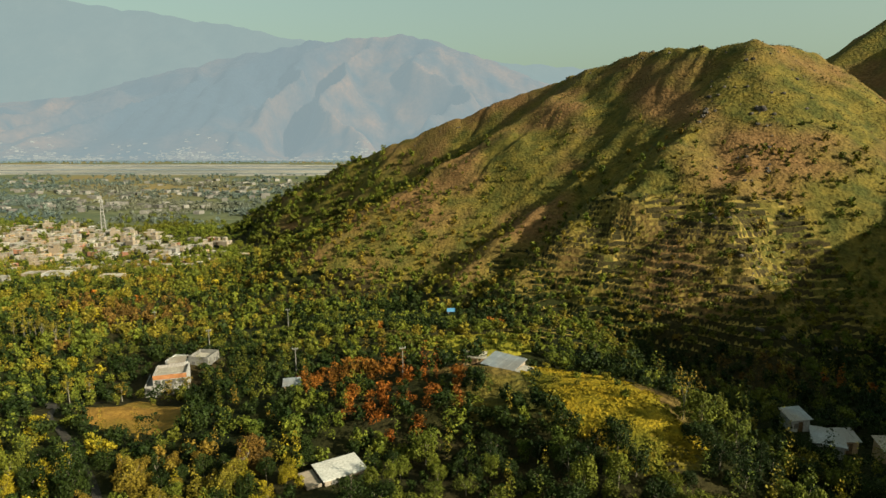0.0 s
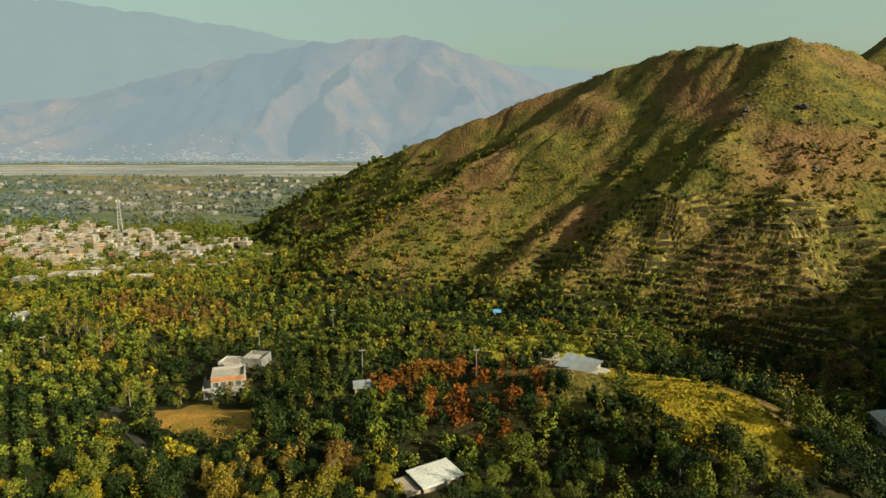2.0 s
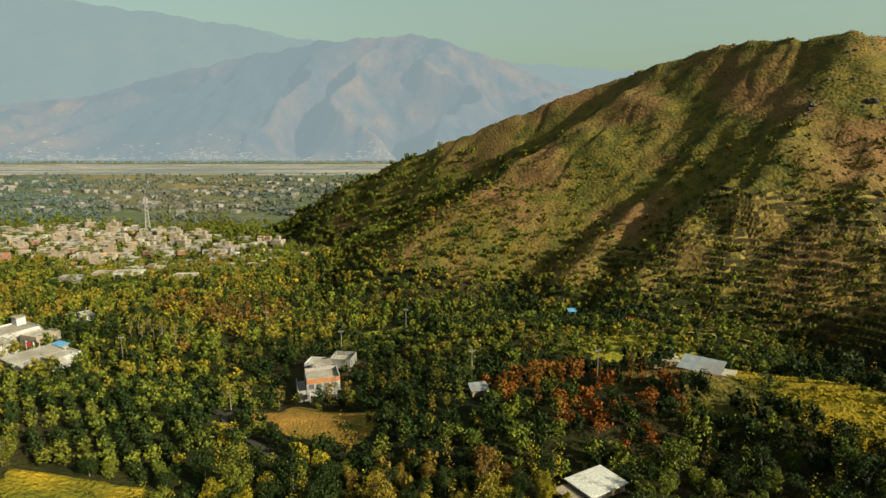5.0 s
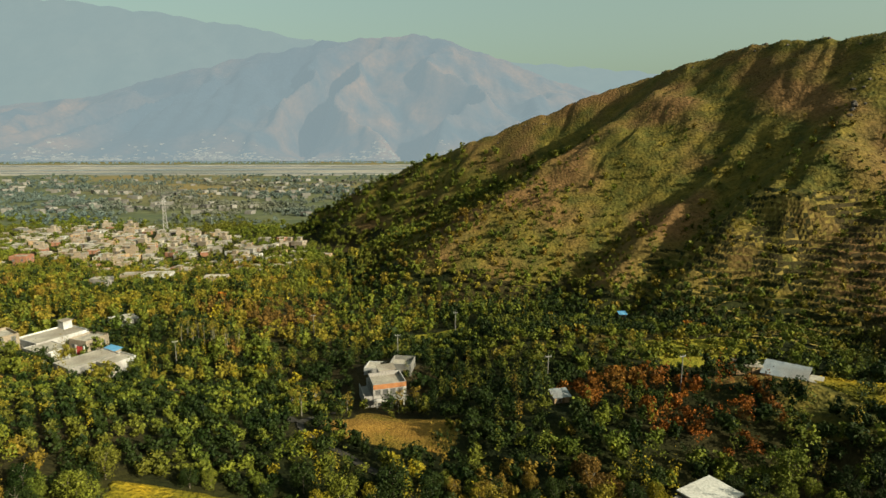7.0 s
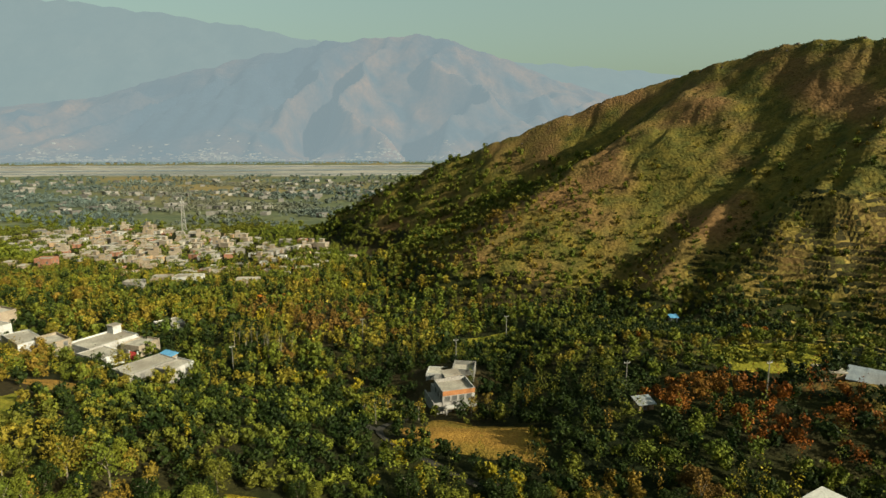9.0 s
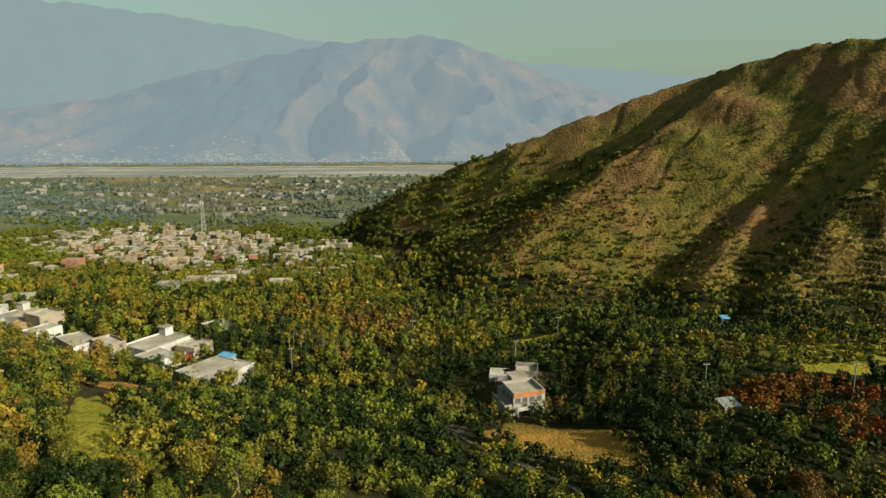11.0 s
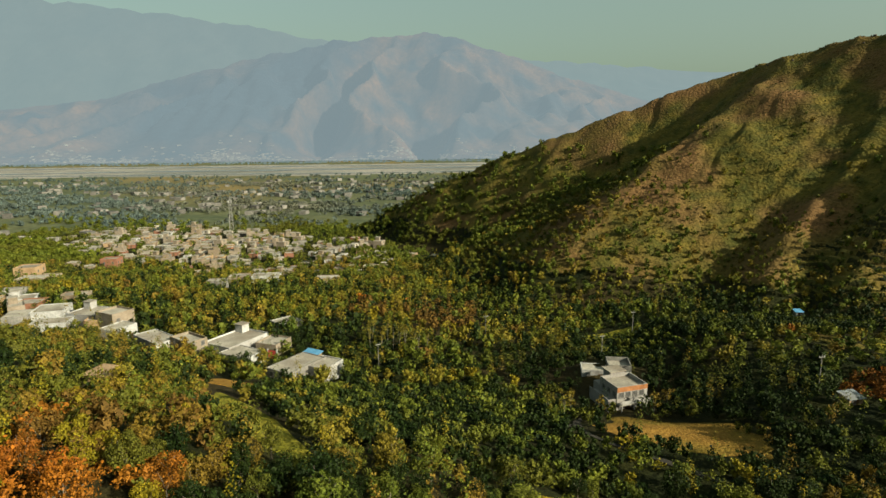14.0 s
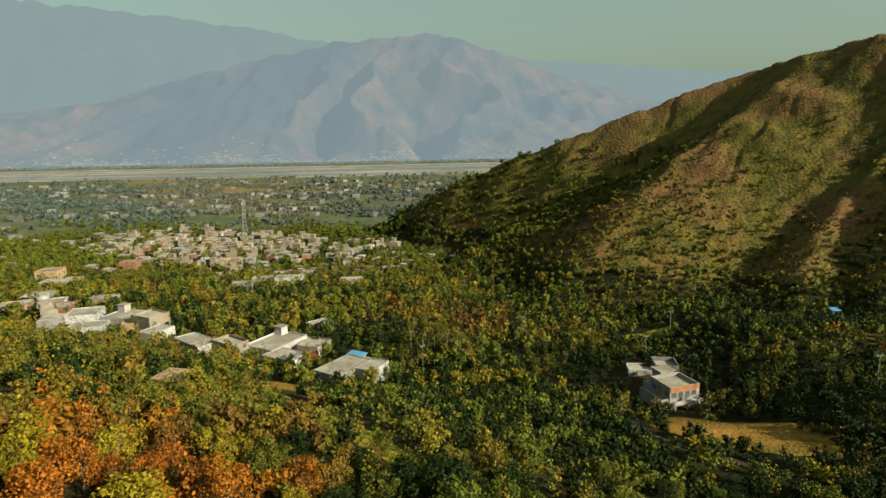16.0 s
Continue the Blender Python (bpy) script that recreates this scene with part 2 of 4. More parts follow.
def height(X, Y):
    X, Y = np.asarray(X, float), np.asarray(Y, float)
    z = ramp(Y, [(-400, 12), (40, 7), (75, 4), (98, 2.6), (112, 0.8), (126, -3.2), (150, -4.6), (185, -5.5), (220, -8.5), (325, -17), (500, -18), (1925, -18), (2010, -45), (5000, -45)])
    z = z + 0.8 * waves(X, Y, 90, 3) * np.clip(1 - Y / 900, 0, 1)
    # the shelf of fields and orchards round the knoll, and the rise under the village
    z = z + 4.2 / (1 + np.exp(np.clip(-(X + 44) / 5, -50, 50))) / (1 + np.exp(np.clip((X - 48) / 6, -50, 50))) * ramp(Y, [(86, 0.1), (104, 1.25), (128, 1.6), (148, 2.35), (158, 2.0), (180, 1), (240, 0)])
    z = z + 1.0 / (1 + np.exp(np.clip((X + 112) / 7, -50, 50))) * ramp(Y, [(132, 0), (152, 2.6), (235, 3.2), (310, 0)])
    z = z + 2.4 * np.exp(-(((X + 141) / 9) ** 2 + ((Y - 119) / 7) ** 2))
    z = z + 4.0 * np.exp(-(((X + 65) / 9) ** 2 + ((Y - 146) / 8) ** 2))
    z = z + 1.6 * np.exp(-((Y - 76) / 10) ** 2) / (1 + np.exp(np.clip(-(X + 32) / 4, -50, 50))) / (1 + np.exp(np.clip((X - 40) / 5, -50, 50)))
    z = z + 3.0 * np.exp(-(((X - 6) * 0.72 + (Y - 114) * 0.69) / 17) ** 2 - (((X - 6) * 0.69 - (Y - 114) * 0.72) / 15) ** 2)
    z = z + 8.2 * np.exp(-(((X - 32) * 0.60 + (Y - 90) * 0.80) / 15) ** 2 - (((X - 32) * 0.80 - (Y - 90) * 0.60) / 20) ** 2)
    hill = hill_body(X, Y, z)
    # farm terraces cut into the foot of the slope
    cut, step = terrace(X, Y, hill)
    saw = np.floor(step) + np.clip((step - np.floor(step) - 0.60) / 0.36, 0, 1) - step
    hill = hill + cut * saw * 1.8
    z = smax(z, hill, 4)
    z = smax(z, crest(X, Y, LEFT_HILL, 0.38), 5)
    z = smax(z, crest(X, Y, SHADE_HILL, 0.95), 5)
    return z


def level(x, y):
    return float(height(np.array([x]), np.array([y]))[0])


def raw_mesh(name, verts, faces, mats, smooth=False, slots=None):
    """A mesh from arrays: verts (n, 3), faces (m, 3 or 4)."""
    me = bpy.data.meshes.new(name)
    verts, faces = np.asarray(verts, np.float32), np.asarray(faces, np.int32)
    k = faces.shape[1]
    me.vertices.add(len(verts)), me.loops.add(faces.size), me.polygons.add(len(faces))
    me.vertices.foreach_set("co", verts.ravel())
    me.loops.foreach_set("vertex_index", faces.ravel())
    me.polygons.foreach_set("loop_start", np.arange(0, faces.size, k, dtype=np.int32))
    me.polygons.foreach_set("use_smooth", np.full(len(faces), smooth))
    for m in mats:
        me.materials.append(m)
    if slots is not None:
        me.polygons.foreach_set("material_index", np.asarray(slots, np.int32))
    me.update(calc_edges=True)
    return me


def sheet(xs, ys, zfun):
    X, Y = np.meshgrid(xs, ys)
    Z = zfun(X, Y)
    nx, ny = len(xs), len(ys)
    i = (np.arange(ny - 1)[:, None] * nx + np.arange(nx - 1)[None]).ravel()
    return np.stack([X, Y, Z], -1).reshape(-1, 3), np.stack([i, i + 1, i + nx + 1, i + nx], -1)


RIVER_NEAR, RIVER_FAR = 1205.0, 1700.0
xs = np.concatenate([-np.geomspace(4800, 300, 90), np.arange(-298, 0, 1.9), np.arange(0, 132, 0.75), np.arange(132, 190, 1.5), np.geomspace(191, 4800, 50)])
ys = np.concatenate([-np.geomspace(1500, 20, 24), np.arange(-15, 40, 5.0), np.arange(40, 138, 1.6), np.arange(138, 222, 0.75), np.arange(222, 330, 1.5), np.arange(330, 480, 2.6), np.geomspace(481, 1100, 30), np.arange(1120, 1960, 20.0), np.geomspace(1980, 4900, 26)])
verts, faces = sheet(xs, ys, height)
mid = verts[faces].mean(1)
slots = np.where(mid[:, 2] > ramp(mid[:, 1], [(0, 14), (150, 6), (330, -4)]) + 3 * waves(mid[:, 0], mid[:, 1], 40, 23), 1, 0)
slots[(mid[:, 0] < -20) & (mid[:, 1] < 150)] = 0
# grassy lips of the terraces, their banks' shade put in as darker ground
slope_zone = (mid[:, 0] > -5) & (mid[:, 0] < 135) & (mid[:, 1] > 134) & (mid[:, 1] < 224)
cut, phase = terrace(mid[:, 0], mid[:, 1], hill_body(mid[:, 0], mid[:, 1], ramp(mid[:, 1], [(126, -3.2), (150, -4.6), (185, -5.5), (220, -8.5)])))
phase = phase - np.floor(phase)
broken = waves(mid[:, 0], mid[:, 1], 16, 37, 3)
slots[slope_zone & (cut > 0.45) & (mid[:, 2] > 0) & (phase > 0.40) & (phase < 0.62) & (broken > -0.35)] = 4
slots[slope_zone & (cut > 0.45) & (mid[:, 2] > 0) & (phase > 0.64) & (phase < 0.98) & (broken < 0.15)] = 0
slots[(mid[:, 1] > 480) | ((mid[:, 1] > 470) & (slots == 0))] = 2
edge = 25 * waves(mid[:, 0], mid[:, 0] * 0, 500, 5)
slots[(mid[:, 1] > RIVER_NEAR + edge) & (mid[:, 1] < RIVER_FAR + edge) & (mid[:, 2] < -10)] = 3
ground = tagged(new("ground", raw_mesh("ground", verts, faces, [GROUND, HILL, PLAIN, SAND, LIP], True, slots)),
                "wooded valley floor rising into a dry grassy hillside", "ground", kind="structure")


def patch(name, centre, half, turn, mat, label, lift=0.18, furrow=0.0, step=0.7, seed=1):
    """A field laid on the land: a turned oval with an uneven edge."""
    a, b = half
    n, m = max(8, int(2 * a / step)), max(8, int(2 * b / step))
    u, v = np.meshgrid(np.linspace(-1, 1, n), np.linspace(-1, 1, m))
    # square to rounded oval
    U, V = u * np.sqrt(1 - 0.38 * v * v), v * np.sqrt(1 - 0.38 * u * u)
    c, s = math.cos(radians(turn)), math.sin(radians(turn))
    wob = 1 + 0.17 * waves(U * 20, V * 20, 22, seed, 3)
    X = centre[0] + wob * (a * U * c - b * V * s)
    Y = centre[1] + wob * (a * U * s + b * V * c)
    rim = np.clip((1 - np.maximum(np.abs(u), np.abs(v))) * 6, 0, 1)
    Z = height(X, Y) - 0.25 + (lift + 0.25) * rim + furrow * np.sin(b * V * 2 * np.pi / 1.9) * rim
    i = (np.arange(m - 1)[:, None] * n + np.arange(n - 1)[None]).ravel()
    ob = new(name, raw_mesh(name, np.stack([X, Y, Z], -1).reshape(-1, 3), np.stack([i, i + 1, i + n + 1, i + n], -1), [mat], True))
    return tagged(ob, label, "field", kind="structure")


FIELDS = [
    ("field", (-60.4, 109.4), (15.5, 8.4), -34, PLOUGHED, "bare orange-brown ploughed field beside a white house", 0.03),
    ("field", (8, 139), (16, 9.5), 4, GREEN_GRASS, "pale mown grass field behind the knoll", 0.0),
    ("field", (26, 95), (23, 8.5), -72, DRY_GRASS, "golden dry grass on the rounded knoll", 0.05),
    ("field", (-84, 75.5), (9.5, 4.4), 14, DRY_GRASS, "small golden terraced field among orchard trees", 0.12),
    ("field", (-143.5, 121.5), (8, 5), -30, PLOUGHED, "bare sloping earth clearing below the village", 0.0),
    ("field", (-52.1, 179.4), (10, 3.5), 8, GREEN_GRASS, "narrow grass strip between orchard trees", 0.0),
    ("field", (-127.9, 86.2), (27.3, 3.2), -57, GREEN_GRASS, "open grassy strip running down the wooded slope", 0.0),
    ("field", (-172, 109), (5, 2), 20, PLOUGHED, "small bare earth terrace on the slope", 0.0),
]
for i, (name, centre, half, turn, mat, label, furrow) in enumerate(FIELDS):
    patch(name, centre, half, turn, mat, label, furrow=furrow, seed=30 + i)


def ribbon(name, points, width, mat, label, kind, lift=0.2, category="track"):
    """A strip that follows the land along a smooth line."""
    p = np.array(points, float)
    t = np.linspace(0, len(p) - 1, 24 * len(p))
    X, Y = np.interp(t, np.arange(len(p)), p[:, 0]), np.interp(t, np.arange(len(p)), p[:, 1])
    k = np.ones(25) / 25
    X, Y = np.convolve(np.pad(X, 12, "edge"), k, "valid"), np.convolve(np.pad(Y, 12, "edge"), k, "valid")
    dx, dy = np.gradient(X), np.gradient(Y)
    d = np.hypot(dx, dy) + 1e-6
    w = width / 2 * (1 + 0.25 * np.sin(t * 3.1))
    rows = [(X - dy / d * w * o, Y + dx / d * w * o) for o in (-1, -0.5, 0, 0.5, 1)]
    V = np.stack([np.stack([a, b, height(a, b) + lift], -1) for a, b in rows], 1).reshape(-1, 3)
    i = (np.arange(len(t) - 1)[:, None] * 5 + np.arange(4)[None]).ravel()
    return tagged(new(name, raw_mesh(name, V, np.stack([i, i + 1, i + 6, i + 5], -1), [mat], True)), label, category, kind=kind)


ribbon("road", [(-40, 60), (-50, 78), (-60, 90), (-69, 99), (-78, 108), (-77, 117), (-71, 125)], 1.2, DIRT, "narrow shaded dirt lane leading to the white house", "structure")
ribbon("road", [(-78, 110), (-83, 117), (-95, 122), (-112, 132), (-130, 140)], 1.6, DIRT, "narrow dirt lane through the orchard", "structure")
for k, (y0, w) in enumerate(((1285, 20), (1410, 40), (1575, 34))):
    line = [(x, y0 + 32 * math.sin(x / (290 + 70 * k) + k * 1.7) + 16 * math.sin(x / (120 + 25 * k) + k)) for x in range(-2600, 1201, 100)]
    ribbon("water", line, w, WATER, "pale shallow braided river channel between sandbanks", "structure", 0.35, "river")


def massif_height(X, Y, crest_line, foot, back, rough, seed):
    """Height of a mountain behind the river: spurs run down from its crest to the foot. crest_line: (x, height)."""
    V = np.clip((Y - foot) / (back - foot), 0, 1)
    top = ramp(X, crest_line) * (1 + 0.02 * waves(X, X * 0, 420, seed, 4))
    bend = waves(X + 130 * waves(Y, X, 900, seed + 1, 2), Y * 0.22, 620, seed + 2, 2)
    spur = 1 - np.sqrt(bend ** 2 + 0.01)
    spur2 = 1 - np.sqrt(waves(X + 0.3 * Y, Y * 0.35, 210, seed + 3, 2) ** 2 + 0.02)
    body = np.power(V, 0.85)
    Z = -17.2 + top * body * (1 - rough * (1 - body ** 2) * (1 - spur) - 0.22 * rough * (1 - body ** 2) * (1 - spur2))
    spur3 = 1 - np.sqrt(waves(X - 0.4 * Y + 30 * waves(X, Y, 260, seed + 6, 2), Y * 0.45, 95, seed + 5, 2) ** 2 + 0.03)
    Z = Z - 0.085 * rough * top * body * (1.15 - body) * (1 - spur3)
    return Z + 0.016 * top * waves(X, Y, 130, seed + 4, 4) * body


def massif(name, crest_line, foot, back, mat, label, rough, seed, cols, rows):
    xs = np.linspace(crest_line[0][0], crest_line[-1][0], cols)
    V, F = sheet(xs, np.linspace(foot, back, rows), lambda X, Y: massif_height(X, Y, crest_line, foot, back, rough, seed))
    return tagged(new(name, raw_mesh(name, V, F, [mat], True)), label, "mountain", kind="structure")


FIRST = [(-3000, 190), (-2300, 230), (-1750, 290), (-1350, 390), (-1000, 470), (-560, 545), (-150, 560), (120, 490), (480, 350), (900, 230), (1500, 160), (2400, 140)]
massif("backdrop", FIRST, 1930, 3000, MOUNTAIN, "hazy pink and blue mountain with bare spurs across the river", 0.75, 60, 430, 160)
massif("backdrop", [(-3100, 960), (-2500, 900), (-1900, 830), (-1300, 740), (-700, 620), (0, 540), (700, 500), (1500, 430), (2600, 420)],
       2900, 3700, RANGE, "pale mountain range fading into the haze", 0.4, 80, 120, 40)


# ---- building blocks ----
def part(name, bm, mat, parent, label=""):
    me = bpy.data.meshes.new(name)
    bm.to_mesh(me)
    bm.free()
    me.materials.append(mat)
    ob = new(name, me)
    ob.parent = parent
    if label:
        tagged(ob, label)
    return ob


def block(x0, x1, y0, y1, z0, z1, bm=None, bevel=0.0):
    bm = bm or bmesh.new()
    v = [bm.verts.new((x, y, z)) for z in (z0, z1) for x, y in ((x0, y0), (x1, y0), (x1, y1), (x0, y1))]
    made = [bm.faces.new([v[i] for i in f]) for f in ((3, 2, 1, 0), (4, 5, 6, 7), (0, 1, 5, 4), (1, 2, 6, 5), (2, 3, 7, 6), (3, 0, 4, 7))]
    if bevel:
        bmesh.ops.bevel(bm, geom=list({e for f in made for e in f.edges}), offset=bevel, segments=1, affect="EDGES")
    return bm


def rod(a, b, r0, r1=None, sides=6, bm=None):
    """A tapered rod from a to b."""
    bm = bm or bmesh.new()
    a, b = Vector(a), Vector(b)
    q = (b - a).to_track_quat("Z", "Y")
    rings = [[bm.verts.new(p + q @ Vector((r * math.cos(2 * math.pi * i / sides), r * math.sin(2 * math.pi * i / sides), 0))) for i in range(sides)]
             for p, r in ((a, r0), (b, r0 if r1 is None else r1))]
    for i in range(sides):
        j = (i + 1) % sides
        bm.faces.new((rings[0][i], rings[0][j], rings[1][j], rings[1][i]))
    bm.faces.new(rings[1])
    bm.faces.new(rings[0][::-1])
    return bm


def ring(w, d, z0, z1, t, bm=None):
    """Four walls round a rectangle whose front left corner is 0, 0."""
    bm = block(0, w, 0, t, z0, z1, bm)
    block(0, w, d - t, d, z0, z1, bm)
    block(0, t, t, d - t, z0, z1, bm)
    return block(w - t, w, t, d - t, z0, z1, bm)


def opening(parent, kind, x, z, w, h, side, W, D, glass=None):
    """A window or door set on one side of a block W by D: frame proud of the wall, pane inside it."""
    def place(x0, x1, out0, out1, z0, z1, bm=None):
        if side == "front":
            return block(x0, x1, -out1, -out0, z0, z1, bm)
        if side == "back":
            return block(x0, x1, D + out0, D + out1, z0, z1, bm)
        if side == "left":
            return block(-out1, -out0, x0, x1, z0, z1, bm)
        return block(W + out0, W + out1, x0, x1, z0, z1, bm)
    f = 0.09
    bm = place(x, x + w, 0.003, 0.07, z + h - f, z + h)
    place(x, x + f, 0.003, 0.07, z, z + h - f, bm)
    place(x + w - f, x + w, 0.003, 0.07, z, z + h - f, bm)
    if kind == "window":
        place(x + f, x + w - f, 0.003, 0.07, z, z + f, bm)
    whole = part(kind, bm, WOOD if kind == "door" else CONCRETE, parent)
    part("pane" if kind == "window" else "leaf", place(x + f, x + w - f, 0.003, 0.03, z + (f if kind == "window" else 0.0), z + h - f), glass or (GLASS if kind == "window" else WOOD), whole)
    if kind == "window":
        part("sill", place(x - 0.06, x + w + 0.06, 0.003, 0.14, z - 0.07, z - 0.003), CONCRETE, whole)
    return whole


def flat_house(w, d, h, storeys=1, wall=WHITEWASH, roof=SLAB, parapet=0.5, label="", band=None, room=None, windows=2, seed=0, eave=0.0, name="house"):
    """A flat-roofed house: walls, roof slab behind a parapet, windows, door, and perhaps a stair room on the roof."""
    rng = random.Random(seed)
    base = new(name)
    tagged(base, label, "house")
    top = h * storeys
    part("wall", block(0, w, 0, d, -1.6, top), wall, base)
    part("roof", block(0.2, w - 0.2, 0.2, d - 0.2, top + 0.003, top + 0.12) if not eave else block(-eave, w + eave, -eave, d + eave, top + 0.003, top + 0.2), roof, base, "pale flat concrete roof")
    if parapet and not eave:
        part("parapet", ring(w, d, top + 0.003, top + parapet, 0.2), band or wall, base)
    for s in range(storeys):
        for side, run in (("front", w), ("left", d), ("right", d)):
            n = max(1, min(windows, int(run / 2.6)))
            for k in range(n):
                c = run * (k + 0.5) / n
                if s == 0 and side == "front" and k == n // 2:
                    opening(base, "door", c - 0.55, 0.0, 1.1, 2.1, side, w, d)
                elif rng.random() < 0.8:
                    opening(base, "window", c - 0.55, s * h + 1.0, 1.1, 1.3, side, w, d)
    if room:
        x0, y0, rw, rd, rh = room
        part("stair_room", block(x0, x0 + rw, y0, y0 + rd, top + 0.12, top + rh), wall, base)
        part("stair_roof", block(x0 - 0.25, x0 + rw + 0.25, y0 - 0.25, y0 + rd + 0.25, top + rh + 0.003, top + rh + 0.15), roof, base)
    return base


def put(ob, x, y, turn, dz=0.0, z=None):
    ob.matrix_basis = pose(x, y, (level(x, y) if z is None else z) + dz, 0, 0, turn)
    return ob


def shed(w, d, h, rise, wall, roof, label, name="shed", overhang=0.35):
    """A small building with a single-pitch sheet roof whose ribs show."""
    base = new(name)
    tagged(base, label, "shed")
    bm = block(0, w, 0, d, -1.5, h)
    for v in bm.verts:
        if v.co.z > 0 and v.co.y > d / 2:
            v.co.z += rise
    part("wall", bm, wall, base)
    o, n = overhang, max(4, int(w / 0.8))
    slope = rise / d
    for i in range(n):
        x0 = -o + (w + 2 * o) * i / n
        x1 = -o + (w + 2 * o) * (i + 1) / n
        bm = block(x0, x1 - 0.004, -o, d + o, 0.0, 0.05 + 0.03 * (i % 2))
        for v in bm.verts:
            v.co.z += h + 0.004 + slope * v.co.y
        part("roof_panel", bm, roof, base)
    opening(base, "door", w / 2 - 0.5, 0, 1.0, min(2.0, h - 0.2), "front", w, d)
    opening(base, "window", w * 0.15, 0.9, 0.9, 0.9, "front", w, d)
    return base


CLEAR = []  # (x, y, radius): no tree stands there


def site(x, y, r):
    CLEAR.append((x, y, r))


# ---- the white house by the ploughed field ----
house = new("house")
tagged(house, "two-storey white house with an orange parapet band and roof stair room", "house")
W, D = 7.2, 6.6
part("wall", block(0, W, 0, D, -1.5, 5.4), WHITEWASH, house)
part("roof", block(0.22, W - 0.22, 0.22, D - 0.22, 5.403, 5.5), SLAB, house, "pale flat concrete roof")
part("parapet", ring(W, D, 5.403, 6.2, 0.2), WHITEWASH, house)
part("front_band", block(0.02, W - 0.02, -0.07, -0.004, 5.15, 6.18), ORANGE, house, "faded orange painted band")
part("balcony_slab", block(-0.1, W, -1.3, -0.003, 2.65, 2.85), SLAB, house)
part("balcony_rail", block(-0.1, W, -1.3, -1.15, 2.853, 3.6), WHITEWASH, house)
part("side_wing", block(-1.9, -0.003, 0.2, D + 1, -1.5, 2.9), WHITEWASH, house)
bm = block(-1.9, -1.72, 0.2, D + 1, 2.903, 3.7)
block(-1.72, -0.003, 0.2, 0.38, 2.903, 3.7, bm)
part("terrace_parapet", bm, WHITEWASH, house)
part("stair_room", block(2.6, 6.0, D + 0.003, D + 3.0, -1.5, 6.6), WHITEWASH, house)
part("stair_roof", block(2.3, 6.3, D - 0.3, D + 3.3, 6.603, 6.78), SLAB, house)
part("back_room", block(0, 2.59, D + 0.003, D + 2.6, -1.5, 4.2), WHITEWASH, house)
for k in range(4):
    opening(house, "window", 0.4 + k * 1.6, 3.9, 1.2, 1.15, "front", W, D)
    if k == 1:
        opening(house, "door", 0.4 + k * 1.6, 0.0, 1.2, 2.2, "front", W, D)
    else:
        opening(house, "window", 0.4 + k * 1.6, 0.9, 1.2, 1.2, "front", W, D)
for k in range(3):
    opening(house, "window", 0.5 + k * 2.0, 3.9, 1.1, 1.15, "left", W, D)
    part("pillar", block(0.4 + k * 2.9, 0.65 + k * 2.9, -1.28, -1.05, -1.5, 2.646), WHITEWASH, house)
put(house, -66.2, 127.0, 17, z=-4.4)
site(-62, 131, 6.5), site(-67, 131, 6.5), site(-67, 121, 3), site(-142, 111, 6), site(-139, 116, 6), site(-85, 69, 5), site(-78, 71, 4), site(-137, 133, 5), site(-62, 101, 3.5), site(-70, 113, 4), site(-56, 98, 4), site(-51, 99, 4)

annex = flat_house(5.8, 4.6, 2.6, 1, WHITEWASH, SLAB, 0.35, "low white outbuilding with a walled roof yard", seed=4)
put(annex, -70.2, 141.6, -8, -1.2)
yard = flat_house(5.2, 5.6, 2.4, 1, CONCRETE, SLAB, 1.1, "grey walled open-topped yard building", seed=5)
put(yard, -64.2, 141.4, -8, -1.5)
site(-66, 144, 6), site(-60, 146, 5), site(-66, 138, 3)
site(-70, 141, 4)

# ---- knoll, near roof and sheds ----
near = flat_house(6.2, 4.6, 2.5, 1, CREAM, surface("white_roof_screed", (0.323, 0.312, 0.286), (0.386, 0.375, 0.349), 3, 0.9, bump=0.01, third=(0.260, 0.244, 0.218)), 0.0, "small house with a broad white flat roof among trees", seed=6, eave=0.35)
part("lean_to", block(-2.6, -0.4, 0.3, 4.6, -1.0, 2.1), CREAM, near)
put(near, -17.0, 77.6, 31, -1.6)
site(-16, 82, 5), site(-16, 76, 4.5), site(-17, 71, 4.5)
knoll = shed(7.0, 5.0, 1.9, 0.9, CREAM, TIN, "cream farmhouse with a pale sheet-metal roof on the knoll", "farmhouse")
part("side_room", block(7.02, 9.2, 0.5, 3.6, -1.5, 1.9), MUD, knoll)
part("side_roof", block(7.38, 9.5, 0.1, 4.0, 1.903, 2.05), SLAB, knoll)
put(knoll, 8.0, 113.6, -38, -1.4)
barn = flat_house(4.5, 3.5, 2.3, 1, MUD, SLAB, 0.0, "small mud-walled flat-roofed store by the farmhouse", seed=8, eave=0.2)
put(barn, 4.2, 115.5, -8, -0.6)
site(0, 123, 4.5), site(7, 120, 4), site(15, 121, 5), site(21, 123, 4.5), site(4, 128, 5), site(12, 127, 5), site(20, 129, 5), site(-3, 130, 4), site(8, 122, 4), site(13, 111, 7), site(14, 104, 6), site(6, 111, 4), site(20, 107, 5)
hut = shed(2.8, 2.2, 1.9, 0.4, MUD, TIN, "small grey tin-roofed hut in the orchard")
put(hut, -31.2, 109.2, 12, -0.6)
site(-30.0, 110.3, 3.0), site(-30.5, 106.0, 3)
